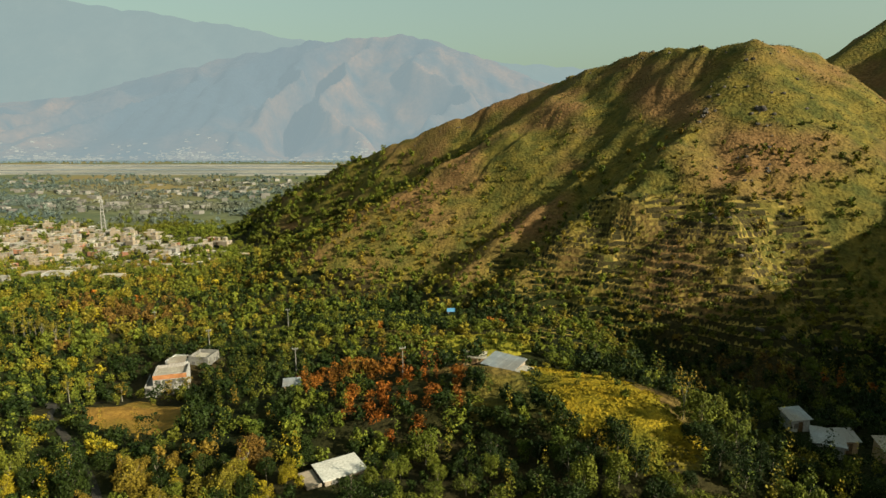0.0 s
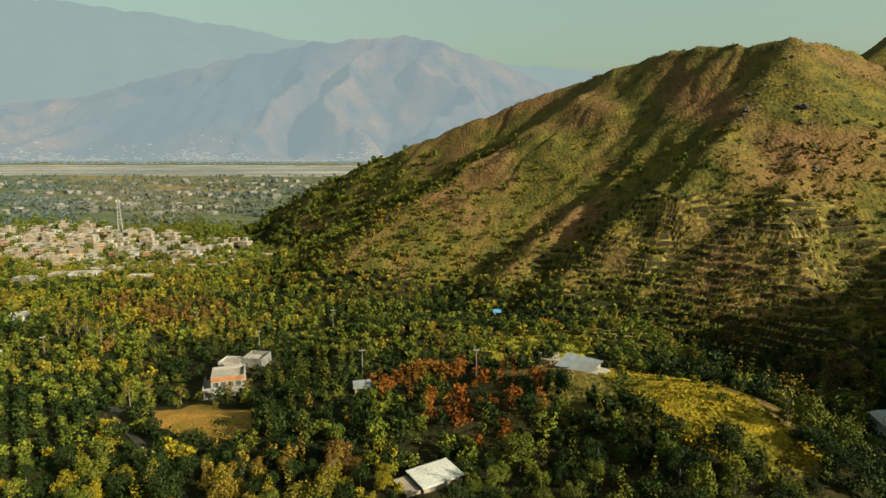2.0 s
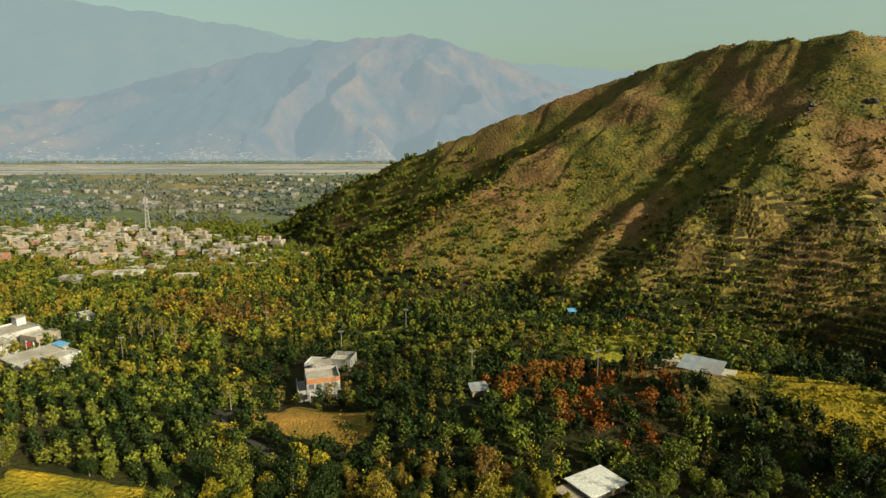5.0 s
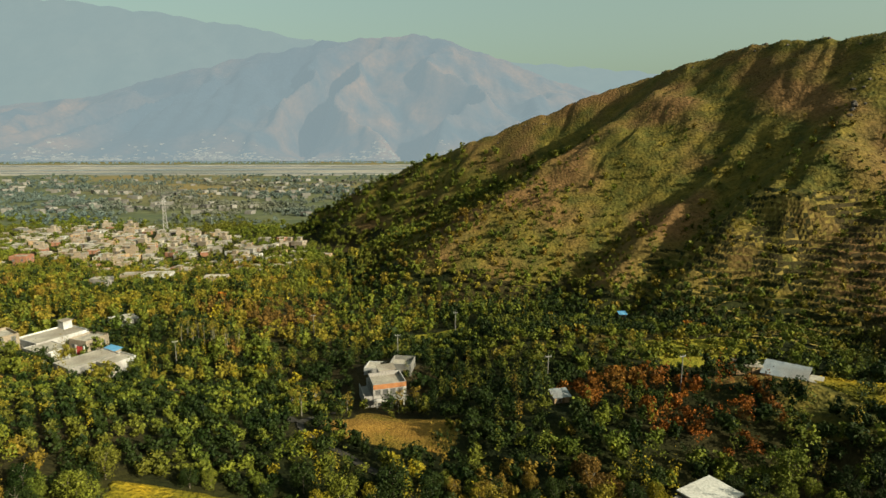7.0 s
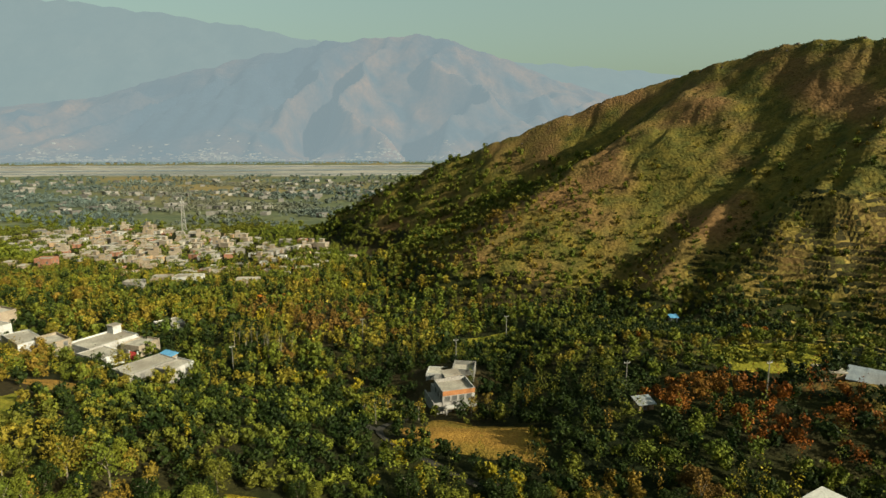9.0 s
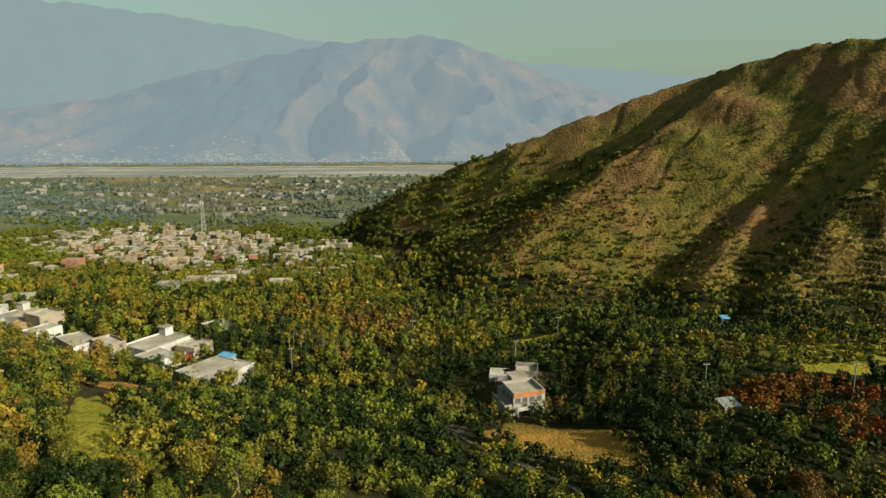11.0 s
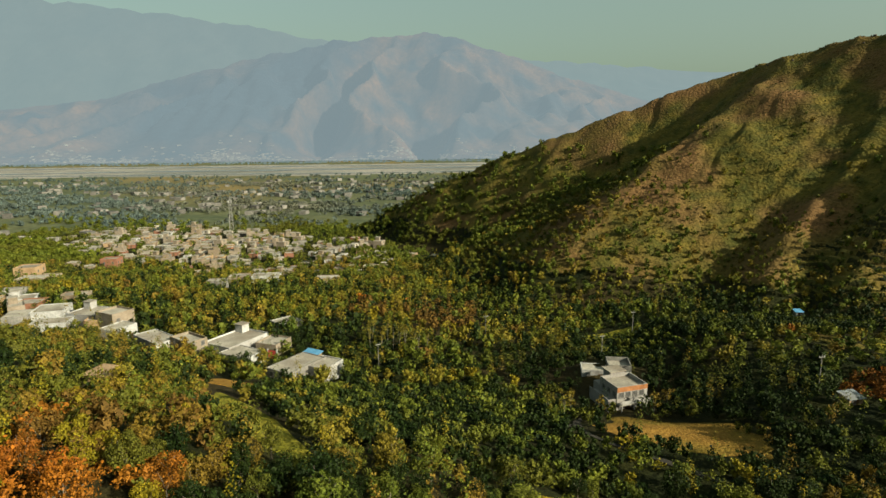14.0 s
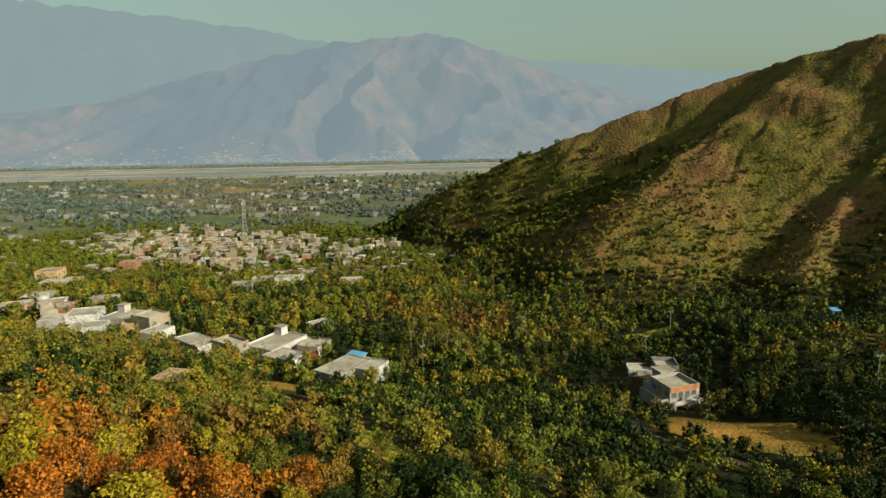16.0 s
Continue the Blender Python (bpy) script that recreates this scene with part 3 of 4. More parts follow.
for x, y, turn, w, d, mat, label in ((63.5, 100, 10, 3.8, 3, TIN, "tin-roofed house among shaded trees"), (61.5, 90.5, -25, 4.4, 4, TIN, "house with a broad grey metal roof"), (66.8, 91.5, 0, 3, 2.5, TIN, "small shed with a grey metal roof"), (71.5, 88, -6, 3.6, 3, SLAB, "small pale farm building with a flat roof")):
    s = shed(w, d, 2.5, 0.8, WHITEWASH if w > 3.7 else MUD, mat, label, "farm_building")
    put(s, x, y, turn, -0.2)
    site(x + w / 2, y + d / 2, 3.2)
    site(x + w / 2, y - 3, 2.4)
hill_hut = shed(1.9, 1.8, 1.8, 0.3, WHITEWASH, TARP, "tiny hut with a bright blue roof at the hill foot")
put(hill_hut, 1.6, 181.0, 0)
site(2.8, 182, 3.4), site(3, 178, 3)

# ---- village on the left ----
VILLAGE = [
    # x, y, turn, width, depth, storeys, wall, parapet, room, height of a storey
    (-198.0, 175.8, 64, 6.3, 7, 2, CREAM, 0.7, 0, 3.2), (-191.2, 163.6, 68, 7, 5, 1, WHITEWASH, 0.3, 0, 4.2), (-216.8, 183.7, -16, 9.7, 8.2, 1, WHITEWASH, 0.4, 1, 4.6),
    (-208.0, 178.0, 10, 7.5, 5.5, 1, MUD, 0.5, 0, 4.0), (-221.3, 173.5, 12, 8.8, 6, 1, WHITEWASH, 0.3, 0, 3.9), (-229.4, 185.5, 15, 8.1, 8.6, 1, WHITEWASH, 0.4, 0, 4.3),
    (-235.3, 181.7, 19, 6.5, 7.1, 1, DUSTY, 0.3, 0, 4.1), (-242.5, 194.2, 37, 4.2, 7.2, 1, CREAM, 0.5, 1, 4.4), (-185.2, 162.8, -38, 11.1, 5.5, 1, WHITEWASH, 0.3, 0, 3.6),
    (-173.3, 158.5, -36, 7.7, 4.8, 2, CREAM, 0.8, 0, 1.9), (-165.0, 158.7, -28, 8.7, 12.2, 1, WHITEWASH, 0.5, 1, 2.9), (-158.3, 151.8, -30, 8.1, 6.0, 1, WHITEWASH, 0.3, 0, 2.3),
    (-151.4, 159.4, -19, 5.6, 6.2, 1, CREAM, 0.5, 0, 3.0), (-142.6, 139.7, -32, 6.5, 10.6, 1, DUSTY, 0.3, 0, 2.5), (-134.4, 141.6, -28, 5.3, 6.3, 1, WHITEWASH, 0.4, 0, 3.4),
    (-154.9, 184.0, -45, 6.4, 6.1, 1, WHITEWASH, 0.3, 0, 2.0),
    (-258.2, 213.3, 20, 8, 7, 1, WHITEWASH, 0.4, 1, 3.3), (-269.4, 210.3, 24, 9, 7, 1, MUD, 0.4, 0, 3.3),
    (-247.7, 203.5, 12, 7, 7, 1, BRICK, 0.5, 0, 3.3), (-242.3, 218.1, 8, 8, 6, 1, CREAM, 0.5, 0, 3.3), (-274.7, 228.8, 10, 8, 8, 1, DUSTY, 0.5, 0, 3.3),
    (-297.9, 271.3, 8, 11, 8, 1, CREAM, 0.4, 0, 3.3), (-313.1, 291.6, 10, 9, 9, 2, MUD, 0.6, 0, 3.3), (-295.8, 283.7, 4, 7, 6, 1, CREAM, 0.4, 0, 3.3),
    (-202.4, 276.3, 6, 8, 6, 1, CREAM, 0.3, 0, 3.3), (-190.8, 273.4, 6, 11, 7, 1, WHITEWASH, 0.4, 0, 3.3), (-159.9, 266.3, 4, 9, 6, 1, CREAM, 0.3, 0, 3.3),
    (-229.3, 299.0, 8, 7, 6, 1, MUD, 0.4, 0, 3.3), (-204.1, 255.6, 4, 7, 5, 1, DUSTY, 0.3, 0, 3.3), (-292.6, 328.8, 6, 8, 7, 2, BRICK, 0.6, 0, 3.3), (-301.5, 325.7, 6, 6, 6, 1, CREAM, 0.4, 0, 3.3),
]
WORDS = {"dusty_plaster": "dusty plastered", "whitewash": "whitewashed", "cream_plaster": "cream plastered", "mud_brick": "mud-coloured", "red_brick": "bare red-brick", "concrete_roof": "bare concrete"}
for i, (x, y, turn, w, d, s, mat, par, room, storey) in enumerate(VILLAGE):
    text = f"{WORDS[mat.name]} {'two-storey' if s == 2 else 'single-storey'} village house with a flat roof{' and stair room' if room else ''}"
    w, d = w * 1.12, d * 1.12
    h = flat_house(w, d, storey, s, mat, SLAB, par, text, room=(0.4, d - 2.9, 2.6, 2.4, 2.3) if room else None, seed=20 + i)
    tagged(h, group="village houses")
    put(h, x, y, turn, -0.5)
    c, sn = math.cos(radians(turn)), math.sin(radians(turn))
    cx, cy = x + w / 2 * c - d / 2 * sn, y + w / 2 * sn + d / 2 * c
    site(cx, cy, max(w, d) * 0.66)
awning = shed(4.2, 3.2, 3.4, 0.5, CREAM, TARP, "lean-to covered with a bright blue tarpaulin")
put(awning, -137.0, 148.6, -28, 0.4)
red_gate = new("gate")
tagged(red_gate, "red painted metal courtyard gate between white walls", "gate")
part("gate_leaf", block(0, 1.2, 0, 0.08, 0, 2.2), RED, red_gate)
part("gate_leaf", block(1.23, 2.43, 0, 0.08, 0, 2.2), RED, red_gate)
part("gate_post", block(-0.3, -0.01, -0.1, 0.2, -0.8, 2.5), WHITEWASH, red_gate)
part("gate_post", block(2.44, 2.74, -0.1, 0.2, -0.8, 2.5), WHITEWASH, red_gate)
put(red_gate, -147.0, 155.6, -19)
for x, y, w, turn in ((-157.0, 98.2, 5, -14),):
    s = flat_house(w, 3.8, 2.3, 1, MUD, MUD, 0.0, "small mud house with a flat earth roof on the slope", seed=int(w), eave=0.4)
    put(s, x, y, turn, -0.9)
    site(x + 2, y + 1, 4.0), site(x + 3, y - 5, 3.5)

# ---- the town ----
rng = random.Random(7)
protos = []
for i, (w, d, s, mat, par, room) in enumerate(((6.5, 6, 1, CREAM, 0.5, 0), (9, 5.5, 1, DUSTY, 0.4, 0), (6, 6, 2, CREAM, 0.5, 1), (7.5, 5, 1, MUD, 0.4, 0), (7.5, 6.5, 1, DUSTY, 0.5, 0), (5.5, 5, 1, BRICK, 0.3, 0), (9.5, 6.5, 1, CREAM, 0.5, 1), (4.5, 4, 1, WHITEWASH, 0.3, 0), (7, 4.2, 1, SLAB, 0.0, 0))):
    h = flat_house(w, d, 2.3, s, mat, SLAB, par * 0.7, f"{WORDS[mat.name]} flat-roofed house in the crowded town", room=(0.4, d - 2.9, 2.6, 2.4, 2.3) if room else None, seed=60 + i, windows=1)
    tagged(h, group="town houses")
    protos.append((h, w, d))
spots = []


def town_spot(x, y, gap):
    if any((x - a) ** 2 + (y - b) ** 2 < gap * gap for a, b in spots):
        return False
    spots.append((x, y))
    return True


placed = 0
for tries in range(6000):
    u, v = rng.uniform(-1, 1), rng.uniform(-1, 1)
    if u * u + v * v > 1 or placed >= 470:
        continue
    x = -256 - 0.825 * u * 150 - 0.565 * v * 60
    y = 396 + 0.565 * u * 150 - 0.825 * v * 60
    if not town_spot(x, y, 6.2 + 5.0 * (u * u + v * v) + 3.5 * max(0.0, math.sin(x / 17) * math.sin(y / 13))):
        continue
    h, w, d = rng.choice(protos)
    m = pose(x, y, level(x, y), 0, 0, rng.choice((-8, 4, 10, 82, 98, 184)) + rng.uniform(-9, 9))
    if placed < len(protos):
        h, w, d = protos[placed]
        h.matrix_basis = m
    else:
        copy_thing(h, m)
    site(x, y, 4.2)
    placed += 1
for x, y in ((-352, 396), (-366, 404), (-338, 380), (-392, 430), (-420, 438), (-334, 334), (-318, 338), (-372, 352), (-150, 390), (-160, 402), (-128, 358), (-112, 352), (-170, 420), (-300, 330), (-395, 372), (-430, 400)):
    h, w, d = rng.choice(protos)
    copy_thing(h, pose(x, y, level(x, y), 0, 0, rng.uniform(-20, 20)))
    site(x, y, 7)

mast = new("cell_tower")
tagged(mast, "tall grey lattice telephone mast standing in the town", "tower")
HT = 27.0
for i, (sx, sy) in enumerate(((-1, -1), (1, -1), (1, 1), (-1, 1))):
    part("leg", rod((sx * 1.7, sy * 1.7, -1), (sx * 0.5, sy * 0.5, HT), 0.2, 0.14), STEEL, mast)
for k in range(9):
    z0, z1 = HT * k / 9, HT * (k + 1) / 9
    a, b = 1.7 - 1.2 * k / 9, 1.7 - 1.2 * (k + 1) / 9
    for (p, q) in (((-1, -1), (1, -1)), ((1, -1), (1, 1)), ((1, 1), (-1, 1)), ((-1, 1), (-1, -1))):
        bm = rod((p[0] * a, p[1] * a, z0), (q[0] * b, q[1] * b, z1), 0.08, sides=4)
        part("brace", rod((q[0] * a, q[1] * a, z0), (p[0] * b, p[1] * b, z1), 0.08, sides=4, bm=bm), STEEL, mast)
part("platform", block(-1.3, 1.3, -1.3, 1.3, HT - 3.2, HT - 3.0), STEEL, mast)
for i in range(6):
    a = math.pi * i / 3
    part("antenna", block(1.5 * math.cos(a) - 0.16, 1.5 * math.cos(a) + 0.16, 1.5 * math.sin(a) - 0.16, 1.5 * math.sin(a) + 0.16, HT - 3.6, HT - 1.4), WHITEWASH, mast)
part("tip", rod((0, 0, HT), (0, 0, HT + 2.5), 0.08, 0.03), STEEL, mast)
put(mast, -268, 462, 20)


def power_pole(x, y, hgt, turn):
    p = new("power_pole")
    tagged(p, "grey concrete power pole with a crossarm above the trees", "pole", "power poles")
    part("pole", rod((0, 0, -0.8), (0, 0, hgt), 0.13, 0.08), CONCRETE, p)
    part("crossarm", block(-0.65, 0.65, -0.05, 0.05, hgt - 0.5, hgt - 0.36), STEEL, p)
    for o in (-0.55, 0.0, 0.55):
        part("insulator", rod((o, 0, hgt - 0.36), (o, 0, hgt - 0.1), 0.06, 0.04), WHITEWASH, p)
    put(p, x, y, turn)


for x, y, hgt, turn in ((-8, 111, 7, 20), (-31, 118, 7.5, 10), (-63, 152, 7.0, 5), (-90.1, 177.8, 7.5, 0), (-118, 149, 7, 30), (-48, 176, 7.5, 0)):
    power_pole(x, y, hgt, turn)

# ---- plants ----
def leaves(rs, count, lobes, size, stretch=1.0):
    """Leaf clumps as small bent quads on the outer side of a crown's lobes. lobes: rows of x, y, z, radius."""
    lobes = np.asarray(lobes, float)
    w = lobes[:, 3] ** 2
    pick = lobes[rs.choice(len(lobes), count, p=w / w.sum())]
    d = rs.normal(size=(count, 3))
    d[:, 2] += 0.25
    d /= np.linalg.norm(d, axis=1)[:, None]
    p = pick[:, :3] + d * pick[:, 3:] * rs.uniform(0.72, 1.08, (count, 1)) * np.array([1, 1, stretch])
    nrm = d + rs.normal(size=(count, 3)) * 0.45
    nrm /= np.linalg.norm(nrm, axis=1)[:, None]
    t = np.cross(nrm, rs.normal(size=(count, 3)))
    t /= np.linalg.norm(t, axis=1)[:, None]
    b = np.cross(nrm, t)
    s = size * rs.uniform(0.55, 1.25, (count, 1))
    k = rs.uniform(0.55, 1.0, (count, 1))
    quad = np.stack([-t * s, -b * s * k, t * s - nrm * s * 0.3, b * s * k], 1)
    return p, quad


CUBE = np.array([(x, y, z) for z in (-1, 1) for x, y in ((-1, -1), (1, -1), (1, 1), (-1, 1))]) * 0.5
CUBE_FACES = np.array(((3, 2, 1, 0), (4, 5, 6, 7), (0, 1, 5, 4), (1, 2, 6, 5), (2, 3, 7, 6), (3, 0, 4, 7)))


def lobes_round(rs, r, hgt, n):
    """A rounded, uneven crown standing on a short trunk."""
    out = [(0, 0, hgt * 0.50, r * 0.62)]
    for i in range(n):
        a, e = rs.uniform(0, 6.28), rs.uniform(-0.75, 1.0)
        q = r * rs.uniform(0.45, 0.75)
        out.append((q * math.cos(a) * math.cos(e), q * math.sin(a) * math.cos(e), hgt * 0.50 + hgt * 0.36 * math.sin(e) * 1.15, r * rs.uniform(0.26, 0.46)))
    return out


def lobes_tall(rs, r, hgt, n):
    """A narrow, flame-shaped crown."""
    return [(rs.normal() * r * 0.2, rs.normal() * r * 0.2, hgt * (0.22 + 0.74 * (i + 0.5) / n), r * (1.0 - 0.85 * abs((i + 0.5) / n - 0.3)) * rs.uniform(0.55, 0.9)) for i in range(n)]


def lobes_loose(rs, r, hgt, n):
    """A spread-out, thin crown in separate sprays."""
    out = []
    for i in range(n):
        a, q = rs.uniform(0, 6.28), r * rs.uniform(0.2, 0.85)
        out.append((q * math.cos(a), q * math.sin(a), hgt * rs.uniform(0.25, 0.92), r * rs.uniform(0.24, 0.38)))
    return out


def limbs(rs, r, hgt, n, thick):
    bm = bmesh.new()
    fork = hgt * rs.uniform(0.25, 0.4)
    rod((0, 0, -0.6), (0.05 * r, 0, fork), thick, thick * 0.72, 6, bm)
    for i in range(n):
        a = 6.28 * i / n + rs.uniform(-0.4, 0.4)
        q = r * rs.uniform(0.35, 0.7)
        e = (q * math.cos(a), q * math.sin(a), hgt * rs.uniform(0.55, 0.9))
        m = (e[0] * 0.45, e[1] * 0.45, fork + (e[2] - fork) * 0.6)
        rod((0.05 * r, 0, fork * 0.95), m, thick * 0.55, thick * 0.36, 5, bm)
        rod(m, e, thick * 0.36, thick * 0.1, 4, bm)
    return bm


KINDS = {"round": (lobes_round, 12), "tall": (lobes_tall, 9), "loose": (lobes_loose, 13)}


def crown_kind(kind, seed, count, size):
    """A crown of unit radius and height: clump centres, clump quads of true size, and its few inner boughs."""
    rs = np.random.RandomState(seed)
    fun, n = KINDS[kind]
    lobes = np.array(fun(rs, 1.0, 1.0, n))
    p, quad = leaves(rs, count, lobes, size, 0.45 if kind != "tall" else 0.22)
    heart = lobes[:5 if count > 100 else 2] if kind == "round" else lobes[:0]
    return p, quad, heart


def blocked(x, y):
    return any((x - a) ** 2 + (y - b) ** 2 < r * r for a, b, r in CLEAR)


def in_field(x, y, grow=1.0):
    for _, c, half, turn, _, _, _ in FIELDS:
        t = radians(turn)
        dx, dy = x - c[0], y - c[1]
        u, v = (dx * math.cos(t) + dy * math.sin(t)) / (half[0] * grow), (-dx * math.sin(t) + dy * math.cos(t)) / (half[1] * grow)
        if u * u + v * v < 1:
            return True
    return False


LANE = [(-40, 60), (-50, 78), (-60, 90), (-69, 99), (-78, 108), (-77, 117)]


def on_lane(x, y):
    for (a, b), (c, d) in zip(LANE, LANE[1:]):
        u = max(0, min(1, ((x - a) * (c - a) + (y - b) * (d - b)) / ((c - a) ** 2 + (d - b) ** 2)))
        if math.hypot(x - a - u * (c - a), y - b - u * (d - b)) < 1.5:
            return True
    return False


GROVES = [  # x, y, radius, tint, share
    (-18, 112, 12, "russet", 0.7), (-6, 101, 11, "russet", 0.6), (-14, 97, 6, "russet", 0.5), (-15.2, 150.3, 6, "rust", 0.7), (15.1, 158.9, 5, "rust", 0.8),
    (-141, 56, 9, "rust", 0.7), (-136, 50, 9, "rust", 0.9), (-153, 61, 7, "rust", 0.3), (-128, 52, 7, "rust", 0.5), (-131, 43, 8, "rust", 0.8), (-141, 44, 5, "rust", 0.35), (-147, 69, 5, "rust", 0.4), (70.9, 131.0, 12, "brown", 0.25), (89.4, 129.8, 10, "rust", 0.12),
    (-103.5, 202.2, 14, "brown", 0.5), (-126.1, 220.7, 12, "rust", 0.2), (-129.2, 198.5, 10, "brown", 0.5), (-103.5, 186.9, 8, "brown", 0.6), (-30, 84, 5, "brown", 0.6), (-109.9, 162.6, 7, "brown", 0.4),
    (-93.3, 138.0, 9, "yellow", 0.4), (-75, 95, 8, "yellow", 0.4), (-40, 78, 12, "olive", 0.7), (-22, 74, 9, "yellow", 0.35), (-126.1, 191.1, 6, "yellow", 0.5), (-60, 82, 10, "yellow", 0.3),
]
PLANTS = []  # x, y, kind, tint, radius, height
rng = random.Random(21)


GX, GY = np.meshgrid(np.arange(-460, 170, 3.0), np.arange(30, 350, 3.0))
TINTS, BUSHY = waves(GX, GY, 70, 41, 3), waves(GX, GY, 26, 77, 3)


def patchy(x, y, field=TINTS):
    return float(field[min(106, max(0, int((y - 30) / 3))), min(209, max(0, int((x + 460) / 3)))])


def tint_at(x, y):
    for gx, gy, r, tint, share in GROVES:
        if (x - gx) ** 2 + (y - gy) ** 2 < r * r and rng.random() < share:
            return rng.choice(("rust", "rust", "rust", "rust", "yellow", "brown")) if tint == "rust" else tint
    w = patchy(x, y)
    # More dark leaves to the right, where shade is partly put into the tint.
    q = rng.random() + 0.28 * w - (0.52 if x > 22 else 0.56 if x > -45 and y < 165 else 0.54 if x > -98 and y < 165 else 0.22 if x > -50 else 0.10) + (0.08 if y < 100 else 0)
    return "dark" if q < 0.20 else "green" if q < 0.64 else "olive" if q < 1.02 else "yellow" if q < 1.09 else "brown"


def orchard(x, y):
    """Orchard blocks of even, dark rows."""
    return (-135 < x < -74 and 78 < y < 138 and y < 138 + 0.4 * (x + 100)) or (-60 < x < 30 and 150 < y < 182)


def near_edge(x):
    """The line along the slope in front of which nothing is seen."""
    return float(np.interp(x, [-200, -150, -138, -112, -84, -60, 0, 60], [38, 34, 39, 53, 64, 69, 67, 65]))


taken = {}


def room_for(x, y, gap):
    c = (int(x // 4), int(y // 4))
    for i in (-1, 0, 1):
        for j in (-1, 0, 1):
            for a, b, g in taken.get((c[0] + i, c[1] + j), ()):
                if (x - a) ** 2 + (y - b) ** 2 < (0.5 * (gap + g)) ** 2:
                    return False
    taken.setdefault(c, []).append((x, y, gap))
    return True


# orchard rows
for i in range(-60, 60):
    for j in range(-60, 60):
        x = -100 + 2.75 * (i * 0.80 - j * 0.60) + rng.uniform(-0.4, 0.4)
        y = 110 + 2.75 * (i * 0.60 + j * 0.80) + rng.uniform(-0.4, 0.4)
        if orchard(x, y) and not in_field(x, y) and not blocked(x, y) and not on_lane(x, y) and rng.random() < 0.95 and room_for(x, y, 2.1):
            tint = tint_at(x, y) if rng.random() < 0.2 else rng.choice(("dark", "dark", "dark", "green", "green"))
            PLANTS.append((x, y, "round", tint, rng.uniform(1.15, 1.65), rng.uniform(2.2, 3.2)))
# free-standing trees of the valley and the lower slopes
CY = 36 + 304 * np.random.RandomState(31).uniform(0, 1, 42000) ** 0.9
CX = -0.80 * CY - 128 + (1.6 * CY + 140) * np.random.RandomState(32).uniform(0, 1, 42000)
CZ = height(CX, CY)
BASE = ramp(CY, [(40, 7), (75, 4), (98, 2.6), (112, 0.8), (126, -3.2), (150, -4.6), (185, -5.5), (220, -8.5), (325, -17), (500, -18)])
for x, y, rise in zip(CX.tolist(), CY.tolist(), (CZ - BASE).tolist()):
    if x > 150 or y < near_edge(x) or orchard(x, y) and rng.random() < 0.93:
        continue
    if x > -95 and y > 135 and rise > 5:  # hillside: bushes only
        nose = min(1.0, max(0.0, (10 - x) / 60))
        thick = (0.18 if rise < 62 and x > 74 and y < 232 else 0.16 if rise < 34 and x > 0 else 0.05 if rise < 50 else 0.008 if rise < 76 else -0.4) + 0.55 * nose + 0.95 * math.exp(-((rise - 5) / 10) ** 2)
        w = patchy(x, y, BUSHY)
        if rng.random() > thick + 0.22 * max(0, w):
            continue
        r = rng.uniform(0.5, 1.3) + (0.8 if rng.random() < 0.2 + 0.5 * nose + (0.5 if rise < 12 else 0) else 0)
        if room_for(x, y, 1.6 * r):
            PLANTS.append((x, y, "round", rng.choice(("green", "green", "olive")), r, r * rng.uniform(1.2, 2.2)))
        continue
    if blocked(x, y) or in_field(x, y, 0.97) or on_lane(x, y):
        continue
    u = rng.random()
    kind = "tall" if u < 0.13 else "loose" if u < 0.34 else "round"
    if kind == "tall":
        r, h = rng.uniform(0.75, 1.2), rng.uniform(5.5, 10.5)
    else:
        r = rng.choice((rng.uniform(0.9, 1.6), rng.uniform(1.4, 2.6)))
        h = r * rng.uniform(1.6, 2.8)
    if room_for(x, y, (1.2 if y > 140 or x < -105 and y < 90 else 1.24) * r):
        tint = tint_at(x, y)
        if kind == "tall" and rng.random() < 0.6:
            tint = {"dark": "green", "green": "olive", "olive": "yellow"}.get(tint, tint)
        PLANTS.append((x, y, kind, tint, r, h))
# shrubs on the golden knoll
for _ in range(60):
    x, y = rng.uniform(12, 50), rng.uniform(72, 116)
    if in_field(x, y, 1.0) and not blocked(x, y) and room_for(x, y, 3):
        r = rng.uniform(0.5, 1.3)
        PLANTS.append((x, y, "round", rng.choice(("green", "olive")), r, r * 1.5))

# weeds and saplings round the ploughed field
for _ in range(46):
    a, q = rng.uniform(0, 6.28), rng.uniform(0.78, 1.12)
    u, v = 15.5 * q * math.cos(a), 8.4 * q * math.sin(a)
    x, y = -60.4 + 0.83 * u + 0.56 * v, 109.4 - 0.56 * u + 0.83 * v
    if not blocked(x, y) and room_for(x, y, 1.2):
        r = rng.uniform(0.5, 1.1)
        PLANTS.append((x, y, rng.choice(("round", "loose", "tall")), rng.choice(("olive", "green", "yellow")), r, r * rng.uniform(1.4, 3.0)))

PX, PY = np.array([p[0] for p in PLANTS]), np.array([p[1] for p in PLANTS])
PZ = height(PX, PY)
order = sorted(range(len(PLANTS)), key=lambda i: PY[i] - near_edge(PX[i]) * 1.1)
single = set(i for i in order if PLANTS[i][4] > 1.2)
single = set([i for i in order if i in single][:300])

